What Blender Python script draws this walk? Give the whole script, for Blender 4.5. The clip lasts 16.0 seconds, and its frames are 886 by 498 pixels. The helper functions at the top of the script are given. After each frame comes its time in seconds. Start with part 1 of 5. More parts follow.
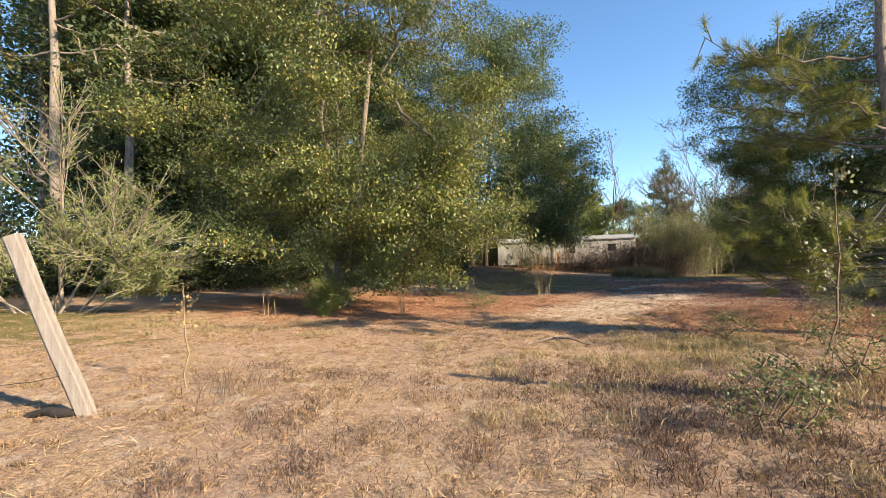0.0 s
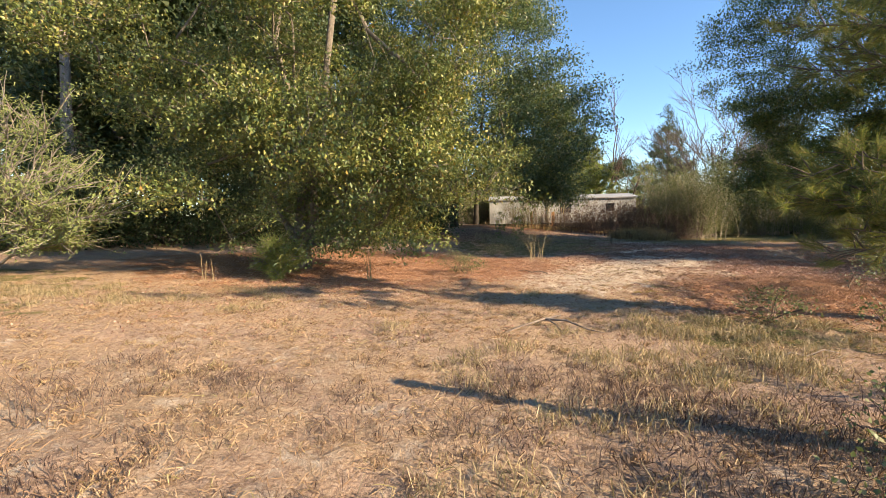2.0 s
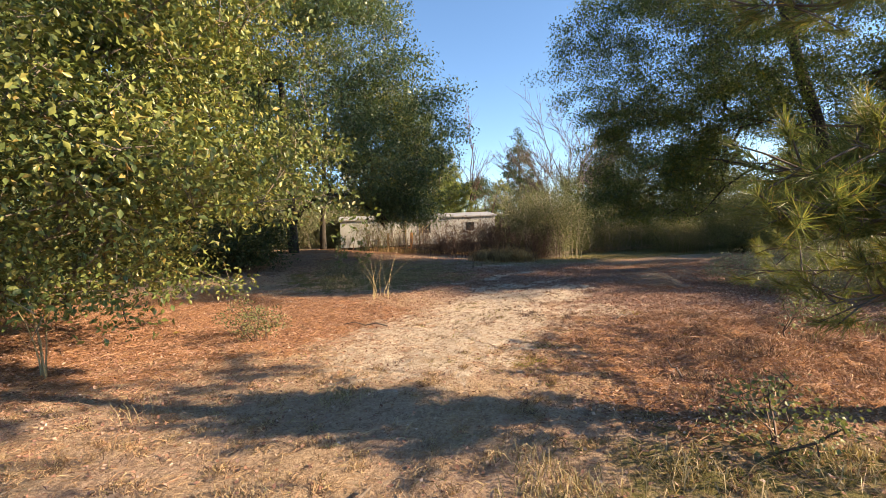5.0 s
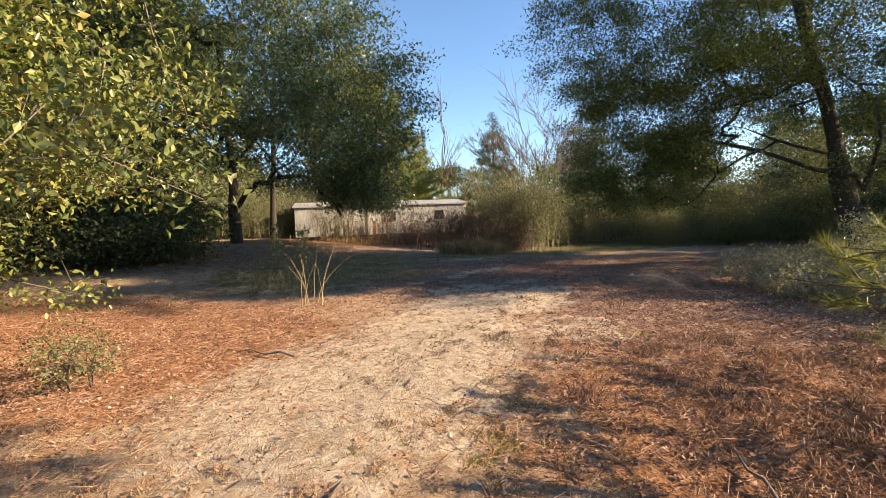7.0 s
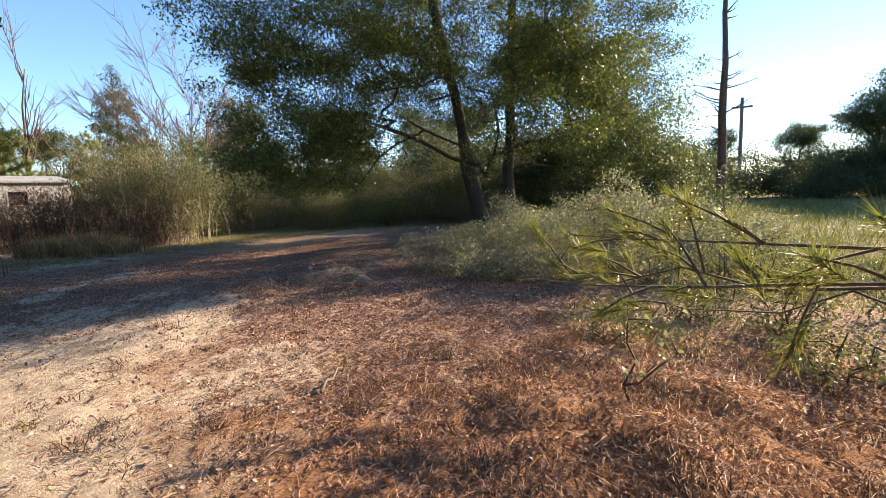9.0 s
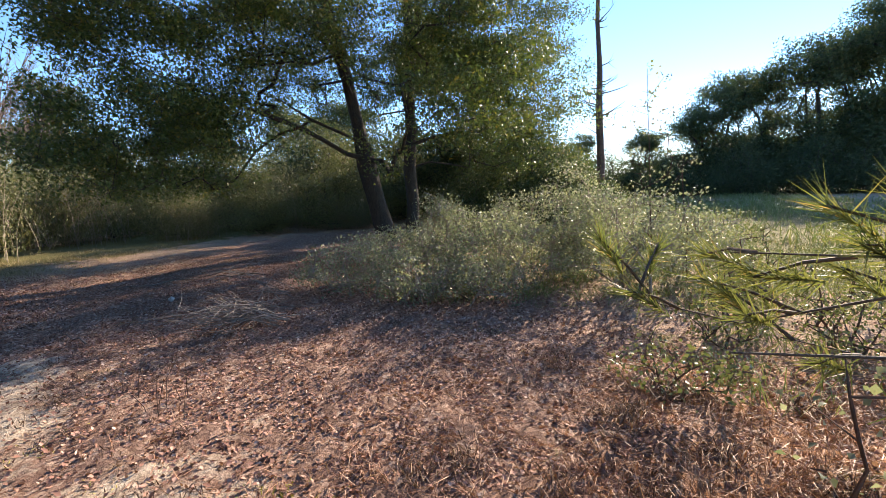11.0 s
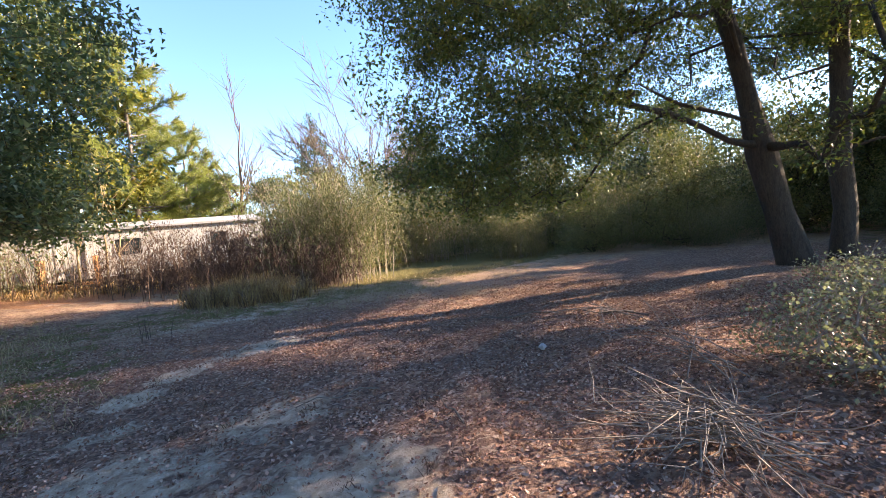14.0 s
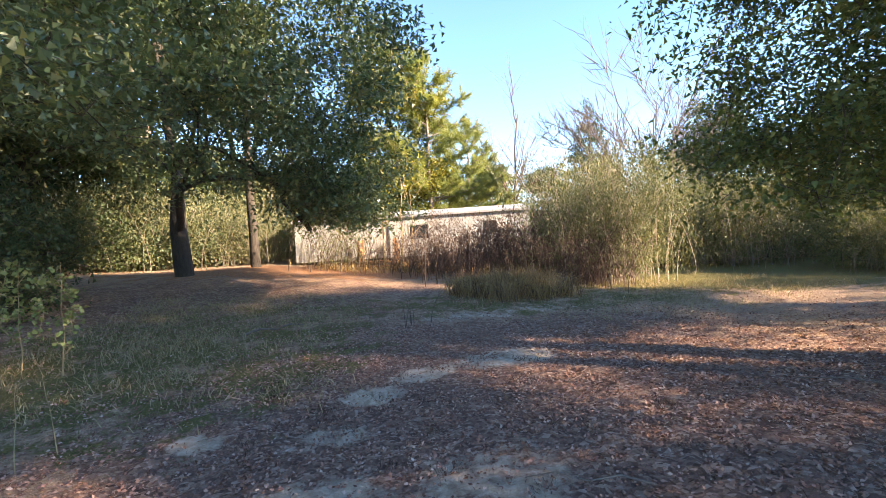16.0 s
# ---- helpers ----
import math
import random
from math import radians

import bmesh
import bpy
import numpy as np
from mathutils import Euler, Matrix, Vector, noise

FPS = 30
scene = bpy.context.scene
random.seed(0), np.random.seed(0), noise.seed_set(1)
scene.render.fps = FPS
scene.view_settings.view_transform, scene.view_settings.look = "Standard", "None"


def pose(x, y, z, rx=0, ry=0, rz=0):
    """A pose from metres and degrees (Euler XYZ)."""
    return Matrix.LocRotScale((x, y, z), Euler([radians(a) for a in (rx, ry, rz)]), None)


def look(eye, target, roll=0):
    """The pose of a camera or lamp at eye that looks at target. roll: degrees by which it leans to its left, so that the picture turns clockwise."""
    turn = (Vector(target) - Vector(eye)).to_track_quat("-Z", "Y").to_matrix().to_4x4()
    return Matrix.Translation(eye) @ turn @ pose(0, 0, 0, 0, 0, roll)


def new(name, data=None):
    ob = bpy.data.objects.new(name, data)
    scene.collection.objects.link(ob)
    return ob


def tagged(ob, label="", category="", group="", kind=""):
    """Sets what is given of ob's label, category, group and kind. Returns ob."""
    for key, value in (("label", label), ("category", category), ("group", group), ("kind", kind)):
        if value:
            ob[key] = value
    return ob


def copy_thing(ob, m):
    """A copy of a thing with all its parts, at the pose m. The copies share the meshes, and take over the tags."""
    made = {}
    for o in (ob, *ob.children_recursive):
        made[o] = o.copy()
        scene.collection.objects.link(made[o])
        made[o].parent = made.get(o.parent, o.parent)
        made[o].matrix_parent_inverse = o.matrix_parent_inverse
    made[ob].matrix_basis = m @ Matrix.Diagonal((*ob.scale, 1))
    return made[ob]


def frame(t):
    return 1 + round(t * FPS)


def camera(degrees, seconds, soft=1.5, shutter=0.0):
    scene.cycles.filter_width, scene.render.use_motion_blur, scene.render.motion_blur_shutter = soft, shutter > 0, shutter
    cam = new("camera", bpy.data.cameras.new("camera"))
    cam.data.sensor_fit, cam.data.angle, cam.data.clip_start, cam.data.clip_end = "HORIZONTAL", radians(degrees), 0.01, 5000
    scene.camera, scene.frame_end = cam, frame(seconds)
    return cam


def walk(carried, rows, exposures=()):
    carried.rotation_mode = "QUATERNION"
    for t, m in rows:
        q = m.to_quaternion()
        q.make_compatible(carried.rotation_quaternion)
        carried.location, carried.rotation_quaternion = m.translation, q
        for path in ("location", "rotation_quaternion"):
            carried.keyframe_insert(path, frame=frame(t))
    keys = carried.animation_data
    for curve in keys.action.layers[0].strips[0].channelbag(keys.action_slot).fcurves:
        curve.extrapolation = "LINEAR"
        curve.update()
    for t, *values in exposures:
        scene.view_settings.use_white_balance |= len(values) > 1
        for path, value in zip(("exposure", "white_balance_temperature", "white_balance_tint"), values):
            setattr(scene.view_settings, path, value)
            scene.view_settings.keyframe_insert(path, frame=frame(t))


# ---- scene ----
cam = camera(90.3, 16.0, 0.85)
METRES, EYE, TILT, LEAN, TURN = 17.0, 1.5, 0.0, 0.0, 0.0
ROWS = [
    (0.0, 0.0, 0.0, 0.0, 0.06, 1.59, 2.16),
    (0.5, 0.0052, 0.028, 0.0004, 2.3, 1.6, -1.08),
    (1.0, 0.0062, 0.0582, 0.0022, 1.06, 0.36, -0.82),
    (1.5, 0.015, 0.0842, -0.0002, 0.88, -0.5, 1.15),
    (2.0, 0.0257, 0.1133, -0.0022, -0.72, -3.91, 1.12),
    (2.5, 0.0367, 0.1491, 0.0006, -6.73, -3.43, 0.43),
    (3.0, 0.0505, 0.1848, -0.0003, -9.48, -1.44, 0.75),
    (3.5, 0.0617, 0.2208, -0.0001, -13.17, -0.57, 0.99),
    (4.0, 0.0758, 0.2589, 0.0001, -16.33, -1.44, 1.38),
    (4.5, 0.0931, 0.2947, 0.0031, -17.42, -1.69, 2.17),
    (7.0, 0.1813, 0.4484, 0.004, -21.11, -3.42, 2.08),
    (7.5, 0.1988, 0.4788, 0.0035, -28.16, -4.24, 1.42),
    (8.0, 0.2197, 0.5047, 0.0028, -33.97, -4.97, 1.13),
    (8.5, 0.2386, 0.5291, 0.0032, -46.71, -5.57, 1.34),
    (9.0, 0.2607, 0.5494, 0.0041, -62.89, -7.23, 2.37),
    (11.5, 0.3603, 0.6636, 0.0021, -79.41, -7.63, 2.88),
    (12.0, 0.3797, 0.6875, 0.0035, -65.28, -6.57, 4.42),
    (12.5, 0.3944, 0.7135, 0.0037, -59.63, -5.01, 4.88),
    (13.0, 0.4118, 0.7371, 0.0024, -54.74, -4.86, 5.23),
    (13.5, 0.4282, 0.7599, 0.0038, -48.91, -3.86, 5.44),
    (14.0, 0.441, 0.7835, 0.0035, -41.71, -2.79, 5.8),
    (14.5, 0.4576, 0.8078, 0.0036, -28.8, -1.78, 5.89),
    (15.0, 0.467, 0.8297, 0.0045, -22.29, -1.96, 4.96),
    (15.5, 0.4751, 0.8474, 0.0064, -16.57, -1.98, 4.93),
    (16.0, 0.483, 0.8552, 0.0081, -7.45, -1.23, 3.62),
]
EXPOSURES = [(0, 1.45, 7900, 12), (4, 1.5, 8500, 15), (7, 1.5, 8700, 16), (9, 1.6, 8000, 16), (11.5, 1.7, 7000, 17), (13, 2.1, 7700, 21), (14, 2.35, 7900, 22), (15, 2.5, 8200, 21), (16, 2.55, 8100, 20)]
walk(cam, [(t, pose(0, 0, EYE, TILT, LEAN, TURN) @ pose(METRES * x, METRES * y, METRES * z, 90 + pitch, roll, yaw)) for t, x, y, z, yaw, pitch, roll in ROWS], EXPOSURES)

# ---- light ----
SUN_AZ, SUN_EL = 117.0, 22.0
to_sun = Vector((math.sin(radians(SUN_AZ)) * math.cos(radians(SUN_EL)), math.cos(radians(SUN_AZ)) * math.cos(radians(SUN_EL)), math.sin(radians(SUN_EL))))
world = bpy.data.worlds.new("sky")
scene.world = world
world.use_nodes = True
wn = world.node_tree
sky = wn.nodes.new("ShaderNodeTexSky")
sky.sky_type, sky.sun_disc, sky.altitude = "NISHITA", False, 500
sky.sun_elevation, sky.sun_rotation = radians(SUN_EL), radians(SUN_AZ)
sky.air_density, sky.dust_density, sky.ozone_density = 1.0, 0.0, 5.0
wn.nodes["Background"].inputs["Strength"].default_value = 0.13
vivid = wn.nodes.new("ShaderNodeHueSaturation")
vivid.inputs["Saturation"].default_value = 1.08
wn.links.new(sky.outputs[0], vivid.inputs["Color"])
wn.links.new(vivid.outputs[0], wn.nodes["Background"].inputs["Color"])
sun = new("sun", bpy.data.lights.new("sun", "SUN"))
sun.data.energy, sun.data.angle, sun.data.color = 5.0, radians(0.6), (1.0, 0.88, 0.7)
sun.matrix_world = look(to_sun * 60, (0, 0, 0))

# ---- materials ----


def blank(name):
    m = bpy.data.materials.new(name)
    m.use_nodes = True
    nt = m.node_tree
    return m, nt, nt.nodes["Principled BSDF"]


def node(nt, kind, **values):
    n = nt.nodes.new(kind)
    for k, v in values.items():
        n.inputs[k].default_value = v
    return n


def ramp(nt, source, stops):
    n = nt.nodes.new("ShaderNodeValToRGB")
    while len(n.color_ramp.elements) < len(stops):
        n.color_ramp.elements.new(0.5)
    for e, (p, c) in zip(n.color_ramp.elements, stops):
        e.position, e.color = p, (*c, 1)
    nt.links.new(source, n.inputs[0])
    return n.outputs[0]


def blend(nt, fac, a, b, mode="MIX"):
    n = nt.nodes.new("ShaderNodeMix")
    n.data_type, n.blend_type = "RGBA", mode
    for sock, v in ((n.inputs[0], fac), (n.inputs[6], a), (n.inputs[7], b)):
        if isinstance(v, (int, float)):
            sock.default_value = v
        elif isinstance(v, tuple):
            sock.default_value = (*v, 1)
        else:
            nt.links.new(v, sock)
    return n.outputs[2]


def spots(nt, scale, detail=4.0, rough=0.6, stretch=None):
    g = nt.nodes.new("ShaderNodeNewGeometry")
    n = node(nt, "ShaderNodeTexNoise", Scale=scale, Detail=detail, Roughness=rough)
    src = g.outputs["Position"]
    if stretch:
        mp = nt.nodes.new("ShaderNodeMapping")
        mp.inputs["Scale"].default_value = stretch
        nt.links.new(src, mp.inputs[0])
        src = mp.outputs[0]
    nt.links.new(src, n.inputs["Vector"])
    return n.outputs[0]


def leaf_mat(name, stops, clump, translucent=0.35, rough=0.5, patch=0.6, gloss=0.35, deep=0.55, through_tint=(1.0, 0.97, 0.56)):
    """Leaves: colour differs leaf by leaf and in patches over the crown."""
    m, nt, b = blank(name)
    g = nt.nodes.new("ShaderNodeNewGeometry")
    c = ramp(nt, g.outputs["Random Per Island"], stops)
    f = ramp(nt, spots(nt, patch, 3.0), [(0.42, (0, 0, 0)), (0.62, (1, 1, 1))])
    n2 = nt.nodes.new("ShaderNodeMath")
    n2.operation = "MULTIPLY"
    n2.inputs[1].default_value = deep
    nt.links.new(f, n2.inputs[0])
    c = blend(nt, n2.outputs[0], c, clump)
    nt.links.new(c, b.inputs["Base Color"])
    b.inputs["Roughness"].default_value = rough
    b.inputs["Specular IOR Level"].default_value = gloss
    t = nt.nodes.new("ShaderNodeBsdfTranslucent")
    nt.links.new(blend(nt, 1.0, c, through_tint, "MULTIPLY"), t.inputs[0])
    mix = nt.nodes.new("ShaderNodeMixShader")
    mix.inputs[0].default_value = translucent
    nt.links.new(b.outputs[0], mix.inputs[1])
    nt.links.new(t.outputs[0], mix.inputs[2])
    nt.links.new(mix.outputs[0], nt.nodes["Material Output"].inputs[0])
    return m


def rough_mat(name, stops, scale=6.0, stretch=None, rough=0.9, bump=0.4, bump_scale=40.0, fine=None):
    """A weathered solid: two scales of variation and a fine relief."""
    m, nt, b = blank(name)
    c = ramp(nt, spots(nt, scale, 6.0, 0.65, stretch), stops)
    f = spots(nt, bump_scale, 5.0, 0.7, stretch)
    if fine:
        c = blend(nt, ramp(nt, f, [(0.45, (0, 0, 0)), (0.75, (1, 1, 1))]), c, fine)
    nt.links.new(c, b.inputs["Base Color"])
    b.inputs["Roughness"].default_value = rough
    bp = node(nt, "ShaderNodeBump", Strength=bump, Distance=0.02)
    nt.links.new(f, bp.inputs["Height"])
    nt.links.new(bp.outputs[0], b.inputs["Normal"])
    return m


# Its strong dark patches are painted shade, for the gaps between boughs.
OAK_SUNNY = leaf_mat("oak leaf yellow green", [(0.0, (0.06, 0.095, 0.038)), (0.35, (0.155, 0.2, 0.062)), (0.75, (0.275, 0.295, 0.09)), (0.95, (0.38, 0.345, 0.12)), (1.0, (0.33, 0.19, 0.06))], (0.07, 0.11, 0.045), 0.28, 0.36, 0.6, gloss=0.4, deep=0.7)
# Oak leaf with the shade put into its colour: darker and bluer.
OAK_SHADED = leaf_mat("oak leaf shaded green", [(0.0, (0.055, 0.095, 0.055)), (0.6, (0.115, 0.17, 0.085)), (0.95, (0.215, 0.25, 0.105)), (1.0, (0.32, 0.25, 0.08))], (0.08, 0.13, 0.062), 0.42, 0.33, gloss=0.6)
OAK_RIGHT = leaf_mat("oak leaf olive", [(0.0, (0.054, 0.09, 0.03)), (0.6, (0.115, 0.16, 0.046)), (0.93, (0.205, 0.225, 0.06)), (1.0, (0.33, 0.25, 0.065))], (0.085, 0.13, 0.045), 0.38, 0.46, gloss=0.35)
WOODS_LEAF = leaf_mat("woodland leaf", [(0.0, (0.035, 0.062, 0.032)), (0.6, (0.075, 0.11, 0.05)), (1.0, (0.15, 0.155, 0.07))], (0.05, 0.085, 0.04), 0.4)
YELLOW_LEAF = leaf_mat("sunlit autumn leaf", [(0.0, (0.13, 0.17, 0.04)), (0.6, (0.26, 0.26, 0.06)), (1.0, (0.4, 0.31, 0.08))], (0.2, 0.22, 0.055), 0.45)
YAUPON_LEAF = leaf_mat("small glossy shrub leaf", [(0.0, (0.11, 0.14, 0.095)), (0.6, (0.22, 0.25, 0.18)), (1.0, (0.38, 0.39, 0.31))], (0.18, 0.205, 0.14), 0.45, 0.42, 1.6, 0.5, through_tint=(1.0, 1.0, 0.62))
WILLOW_LEAF = leaf_mat("narrow olive leaf", [(0.0, (0.085, 0.11, 0.055)), (0.5, (0.165, 0.185, 0.095)), (1.0, (0.31, 0.28, 0.17))], (0.14, 0.155, 0.08), 0.3, 0.6, 0.9)
OLIVE_LEAF = leaf_mat("pale olive leaf", [(0.0, (0.08, 0.11, 0.045)), (0.6, (0.16, 0.19, 0.085)), (1.0, (0.29, 0.27, 0.14))], (0.13, 0.155, 0.07), 0.3)
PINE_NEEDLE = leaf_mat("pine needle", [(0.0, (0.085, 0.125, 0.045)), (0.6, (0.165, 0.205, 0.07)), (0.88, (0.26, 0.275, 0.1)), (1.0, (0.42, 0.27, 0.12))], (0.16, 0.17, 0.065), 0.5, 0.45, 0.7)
# Lit copy of the pine needle: sunlight put into a brighter yellow-green.
PINE_SUNLIT = leaf_mat("sunlit pine needle", [(0.0, (0.17, 0.23, 0.08)), (0.7, (0.31, 0.355, 0.13)), (1.0, (0.45, 0.42, 0.17))], (0.24, 0.3, 0.1), 0.5, 0.5, 0.5)
CEDAR_LEAF = leaf_mat("cedar spray", [(0.0, (0.035, 0.065, 0.025)), (0.7, (0.07, 0.1, 0.035)), (1.0, (0.14, 0.14, 0.05))], (0.05, 0.08, 0.03), 0.2)
PALE_SPRAY = leaf_mat("pale feathery spray", [(0.0, (0.12, 0.16, 0.055)), (0.6, (0.2, 0.24, 0.09)), (1.0, (0.3, 0.3, 0.13))], (0.16, 0.2, 0.07), 0.25, 0.7, 1.2)
DRY_GRASS = leaf_mat("dry grass", [(0.0, (0.12, 0.07, 0.042)), (0.45, (0.38, 0.245, 0.145)), (0.85, (0.56, 0.42, 0.26)), (1.0, (0.24, 0.23, 0.08))], (0.36, 0.22, 0.13), 0.2, 0.8, 0.8)
GREEN_GRASS = leaf_mat("fading green grass", [(0.0, (0.15, 0.13, 0.065)), (0.4, (0.33, 0.265, 0.14)), (1.0, (0.52, 0.41, 0.26))], (0.4, 0.3, 0.19), 0.25, 0.7, 1.5)
MOSSY = leaf_mat("yellow green moss", [(0.0, (0.2, 0.19, 0.03)), (1.0, (0.4, 0.36, 0.07))], (0.3, 0.27, 0.05), 0.2, 0.8)
DARK_WEED = leaf_mat("brown dry weed", [(0.0, (0.07, 0.04, 0.032)), (0.6, (0.16, 0.1, 0.075)), (1.0, (0.3, 0.21, 0.15))], (0.11, 0.07, 0.055), 0.15, 0.8, 1.5)
GOLD_GRASS = leaf_mat("golden broomsedge", [(0.0, (0.26, 0.16, 0.075)), (0.6, (0.44, 0.3, 0.14)), (1.0, (0.6, 0.46, 0.26))], (0.32, 0.2, 0.1), 0.3, 0.7, 1.5)
LITTER = leaf_mat("fallen oak leaf", [(0.0, (0.11, 0.052, 0.04)), (0.5, (0.34, 0.175, 0.13)), (0.85, (0.52, 0.33, 0.26)), (1.0, (0.62, 0.5, 0.42))], (0.26, 0.135, 0.1), 0.15, 0.85, 0.8)
STRAW = leaf_mat("fallen pine needle", [(0.0, (0.17, 0.08, 0.05)), (0.5, (0.38, 0.2, 0.125)), (1.0, (0.58, 0.38, 0.26))], (0.32, 0.165, 0.1), 0.1, 0.6, 0.9)
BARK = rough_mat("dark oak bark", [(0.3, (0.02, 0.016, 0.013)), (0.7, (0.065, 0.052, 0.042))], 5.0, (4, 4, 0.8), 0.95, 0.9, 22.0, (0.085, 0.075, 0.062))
PINE_BARK = rough_mat("pine bark", [(0.3, (0.09, 0.072, 0.062)), (0.7, (0.25, 0.205, 0.175))], 4.0, (3, 3, 0.8), 0.95, 0.9, 18.0, (0.34, 0.3, 0.27))
DEAD_WOOD = rough_mat("weathered dead wood", [(0.3, (0.1, 0.075, 0.06)), (0.7, (0.24, 0.19, 0.155))], 6.0, (2, 2, 0.5), 0.9, 0.5, 30.0)
GREY_TWIG = rough_mat("grey twig", [(0.3, (0.16, 0.13, 0.11)), (0.7, (0.32, 0.275, 0.23))], 8.0, None, 0.9, 0.3, 60.0)
BROWN_TWIG = rough_mat("brown twig", [(0.3, (0.06, 0.038, 0.03)), (0.7, (0.15, 0.095, 0.07))], 8.0, None, 0.9, 0.3, 60.0)
TAN_STEM = rough_mat("tan stem", [(0.3, (0.2, 0.15, 0.08)), (0.7, (0.38, 0.3, 0.17))], 5.0, None, 0.9, 0.3, 50.0)
POST_WOOD = rough_mat("grey split post wood", [(0.25, (0.2, 0.18, 0.17)), (0.75, (0.38, 0.355, 0.33))], 5.0, (6, 6, 0.5), 0.9, 0.6, 45.0, (0.24, 0.19, 0.15))
# Lighter copy of the oak bark, with the sunlight put into its tone.
SUNLIT_BARK = rough_mat("grey-brown sunlit bark", [(0.3, (0.06, 0.05, 0.04)), (0.7, (0.2, 0.165, 0.13))], 5.0, (4, 4, 0.8), 0.95, 0.9, 22.0, (0.25, 0.215, 0.175))
BARE_BARK = rough_mat("grey-brown bare bark", [(0.3, (0.06, 0.047, 0.04)), (0.7, (0.15, 0.12, 0.1))], 6.0, (2, 2, 0.5), 0.9, 0.5, 30.0)
CHARRED = rough_mat("charred wood", [(0.3, (0.012, 0.01, 0.01)), (0.7, (0.04, 0.035, 0.03))], 9.0, None, 0.9, 0.8, 30.0)
# White with dirt, and darkened overall to put tree shade into the wall.
SIDING = rough_mat("dirty shaded white siding", [(0.3, (0.16, 0.16, 0.15)), (0.48, (0.35, 0.365, 0.37)), (0.75, (0.52, 0.54, 0.555))], 1.6, (1, 1, 0.5), 0.6, 0.1, 9.0, (0.5, 0.48, 0.44))
ROOF_METAL = rough_mat("dull roof metal", [(0.3, (0.24, 0.245, 0.25)), (0.7, (0.42, 0.43, 0.44))], 1.5, None, 0.6, 0.1, 30.0)
# Near-black, painting in the shade of the space under the home.
UNDER_SHADE = rough_mat("shaded undercroft", [(0.3, (0.03, 0.026, 0.022)), (0.7, (0.07, 0.06, 0.05))], 2.0)
STEP_WOOD = rough_mat("orange brown timber", [(0.3, (0.38, 0.18, 0.075)), (0.7, (0.55, 0.3, 0.14))], 3.0, None, 0.8, 0.4, 30.0)
m, nt, b = blank("dark window glass")
b.inputs["Base Color"].default_value, b.inputs["Roughness"].default_value = (0.02, 0.025, 0.03, 1), 0.08
GLASS = m


def ground_mat():
    m, nt, b = blank("sandy ground")

    def zone(name, lo, hi, scale):
        a = nt.nodes.new("ShaderNodeAttribute")
        a.attribute_name = name
        add = nt.nodes.new("ShaderNodeMath")
        add.operation = "MULTIPLY_ADD"
        nt.links.new(spots(nt, scale, 8.0, 0.72), add.inputs[0])
        add.inputs[1].default_value = 2.2
        sub = nt.nodes.new("ShaderNodeMath")
        sub.operation = "SUBTRACT"
        nt.links.new(a.outputs["Fac"], sub.inputs[0])
        sub.inputs[1].default_value = 1.1
        nt.links.new(sub.outputs[0], add.inputs[2])
        return ramp(nt, add.outputs[0], [(lo, (0, 0, 0)), (hi, (1, 1, 1))])

    fine = spots(nt, 34.0, 6.0, 0.75)
    big = spots(nt, 0.9, 5.0, 0.6)
    grass = ramp(nt, fine, [(0.3, (0.2, 0.125, 0.08)), (0.5, (0.43, 0.295, 0.19)), (0.7, (0.62, 0.48, 0.335))])
    grass = blend(nt, ramp(nt, big, [(0.4, (0, 0, 0)), (0.7, (1, 1, 1))]), grass, ramp(nt, fine, [(0.3, (0.25, 0.16, 0.12)), (0.7, (0.5, 0.36, 0.28))]))
    grass = blend(nt, ramp(nt, spots(nt, 7.0, 8.0, 0.8), [(0.36, (0.7, 0.7, 0.7)), (0.5, (0, 0, 0))]), grass, (0.15, 0.095, 0.07))
    litter = ramp(nt, spots(nt, 26.0, 6.0, 0.8), [(0.3, (0.11, 0.068, 0.055)), (0.5, (0.29, 0.18, 0.14)), (0.72, (0.5, 0.35, 0.28))])
    straw = ramp(nt, spots(nt, 30.0, 6.0, 0.8), [(0.3, (0.15, 0.065, 0.035)), (0.5, (0.34, 0.165, 0.085)), (0.72, (0.5, 0.29, 0.17))])
    sand = ramp(nt, spots(nt, 9.0, 7.0, 0.7), [(0.3, (0.3, 0.215, 0.15)), (0.5, (0.52, 0.42, 0.32)), (0.7, (0.7, 0.61, 0.5))])
    def flakes(scale, stretch, stops):
        g = nt.nodes.new("ShaderNodeNewGeometry")
        mp = nt.nodes.new("ShaderNodeMapping")
        mp.inputs["Scale"].default_value = stretch
        v = node(nt, "ShaderNodeTexVoronoi", Scale=scale)
        nt.links.new(g.outputs["Position"], mp.inputs[0])
        nt.links.new(mp.outputs[0], v.inputs["Vector"])
        s = nt.nodes.new("ShaderNodeSeparateColor")
        nt.links.new(v.outputs["Color"], s.inputs[0])
        return ramp(nt, s.outputs[0], stops)

    litter = blend(nt, 0.6, litter, flakes(24.0, (1, 1.3, 0.3), [(0.0, (0.05, 0.03, 0.026)), (0.45, (0.2, 0.115, 0.085)), (0.8, (0.38, 0.25, 0.185)), (1.0, (0.56, 0.43, 0.34))]))
    straw = blend(nt, 0.5, straw, flakes(26.0, (1, 2.4, 0.3), [(0.0, (0.08, 0.035, 0.02)), (0.5, (0.32, 0.15, 0.075)), (1.0, (0.54, 0.33, 0.2))]))
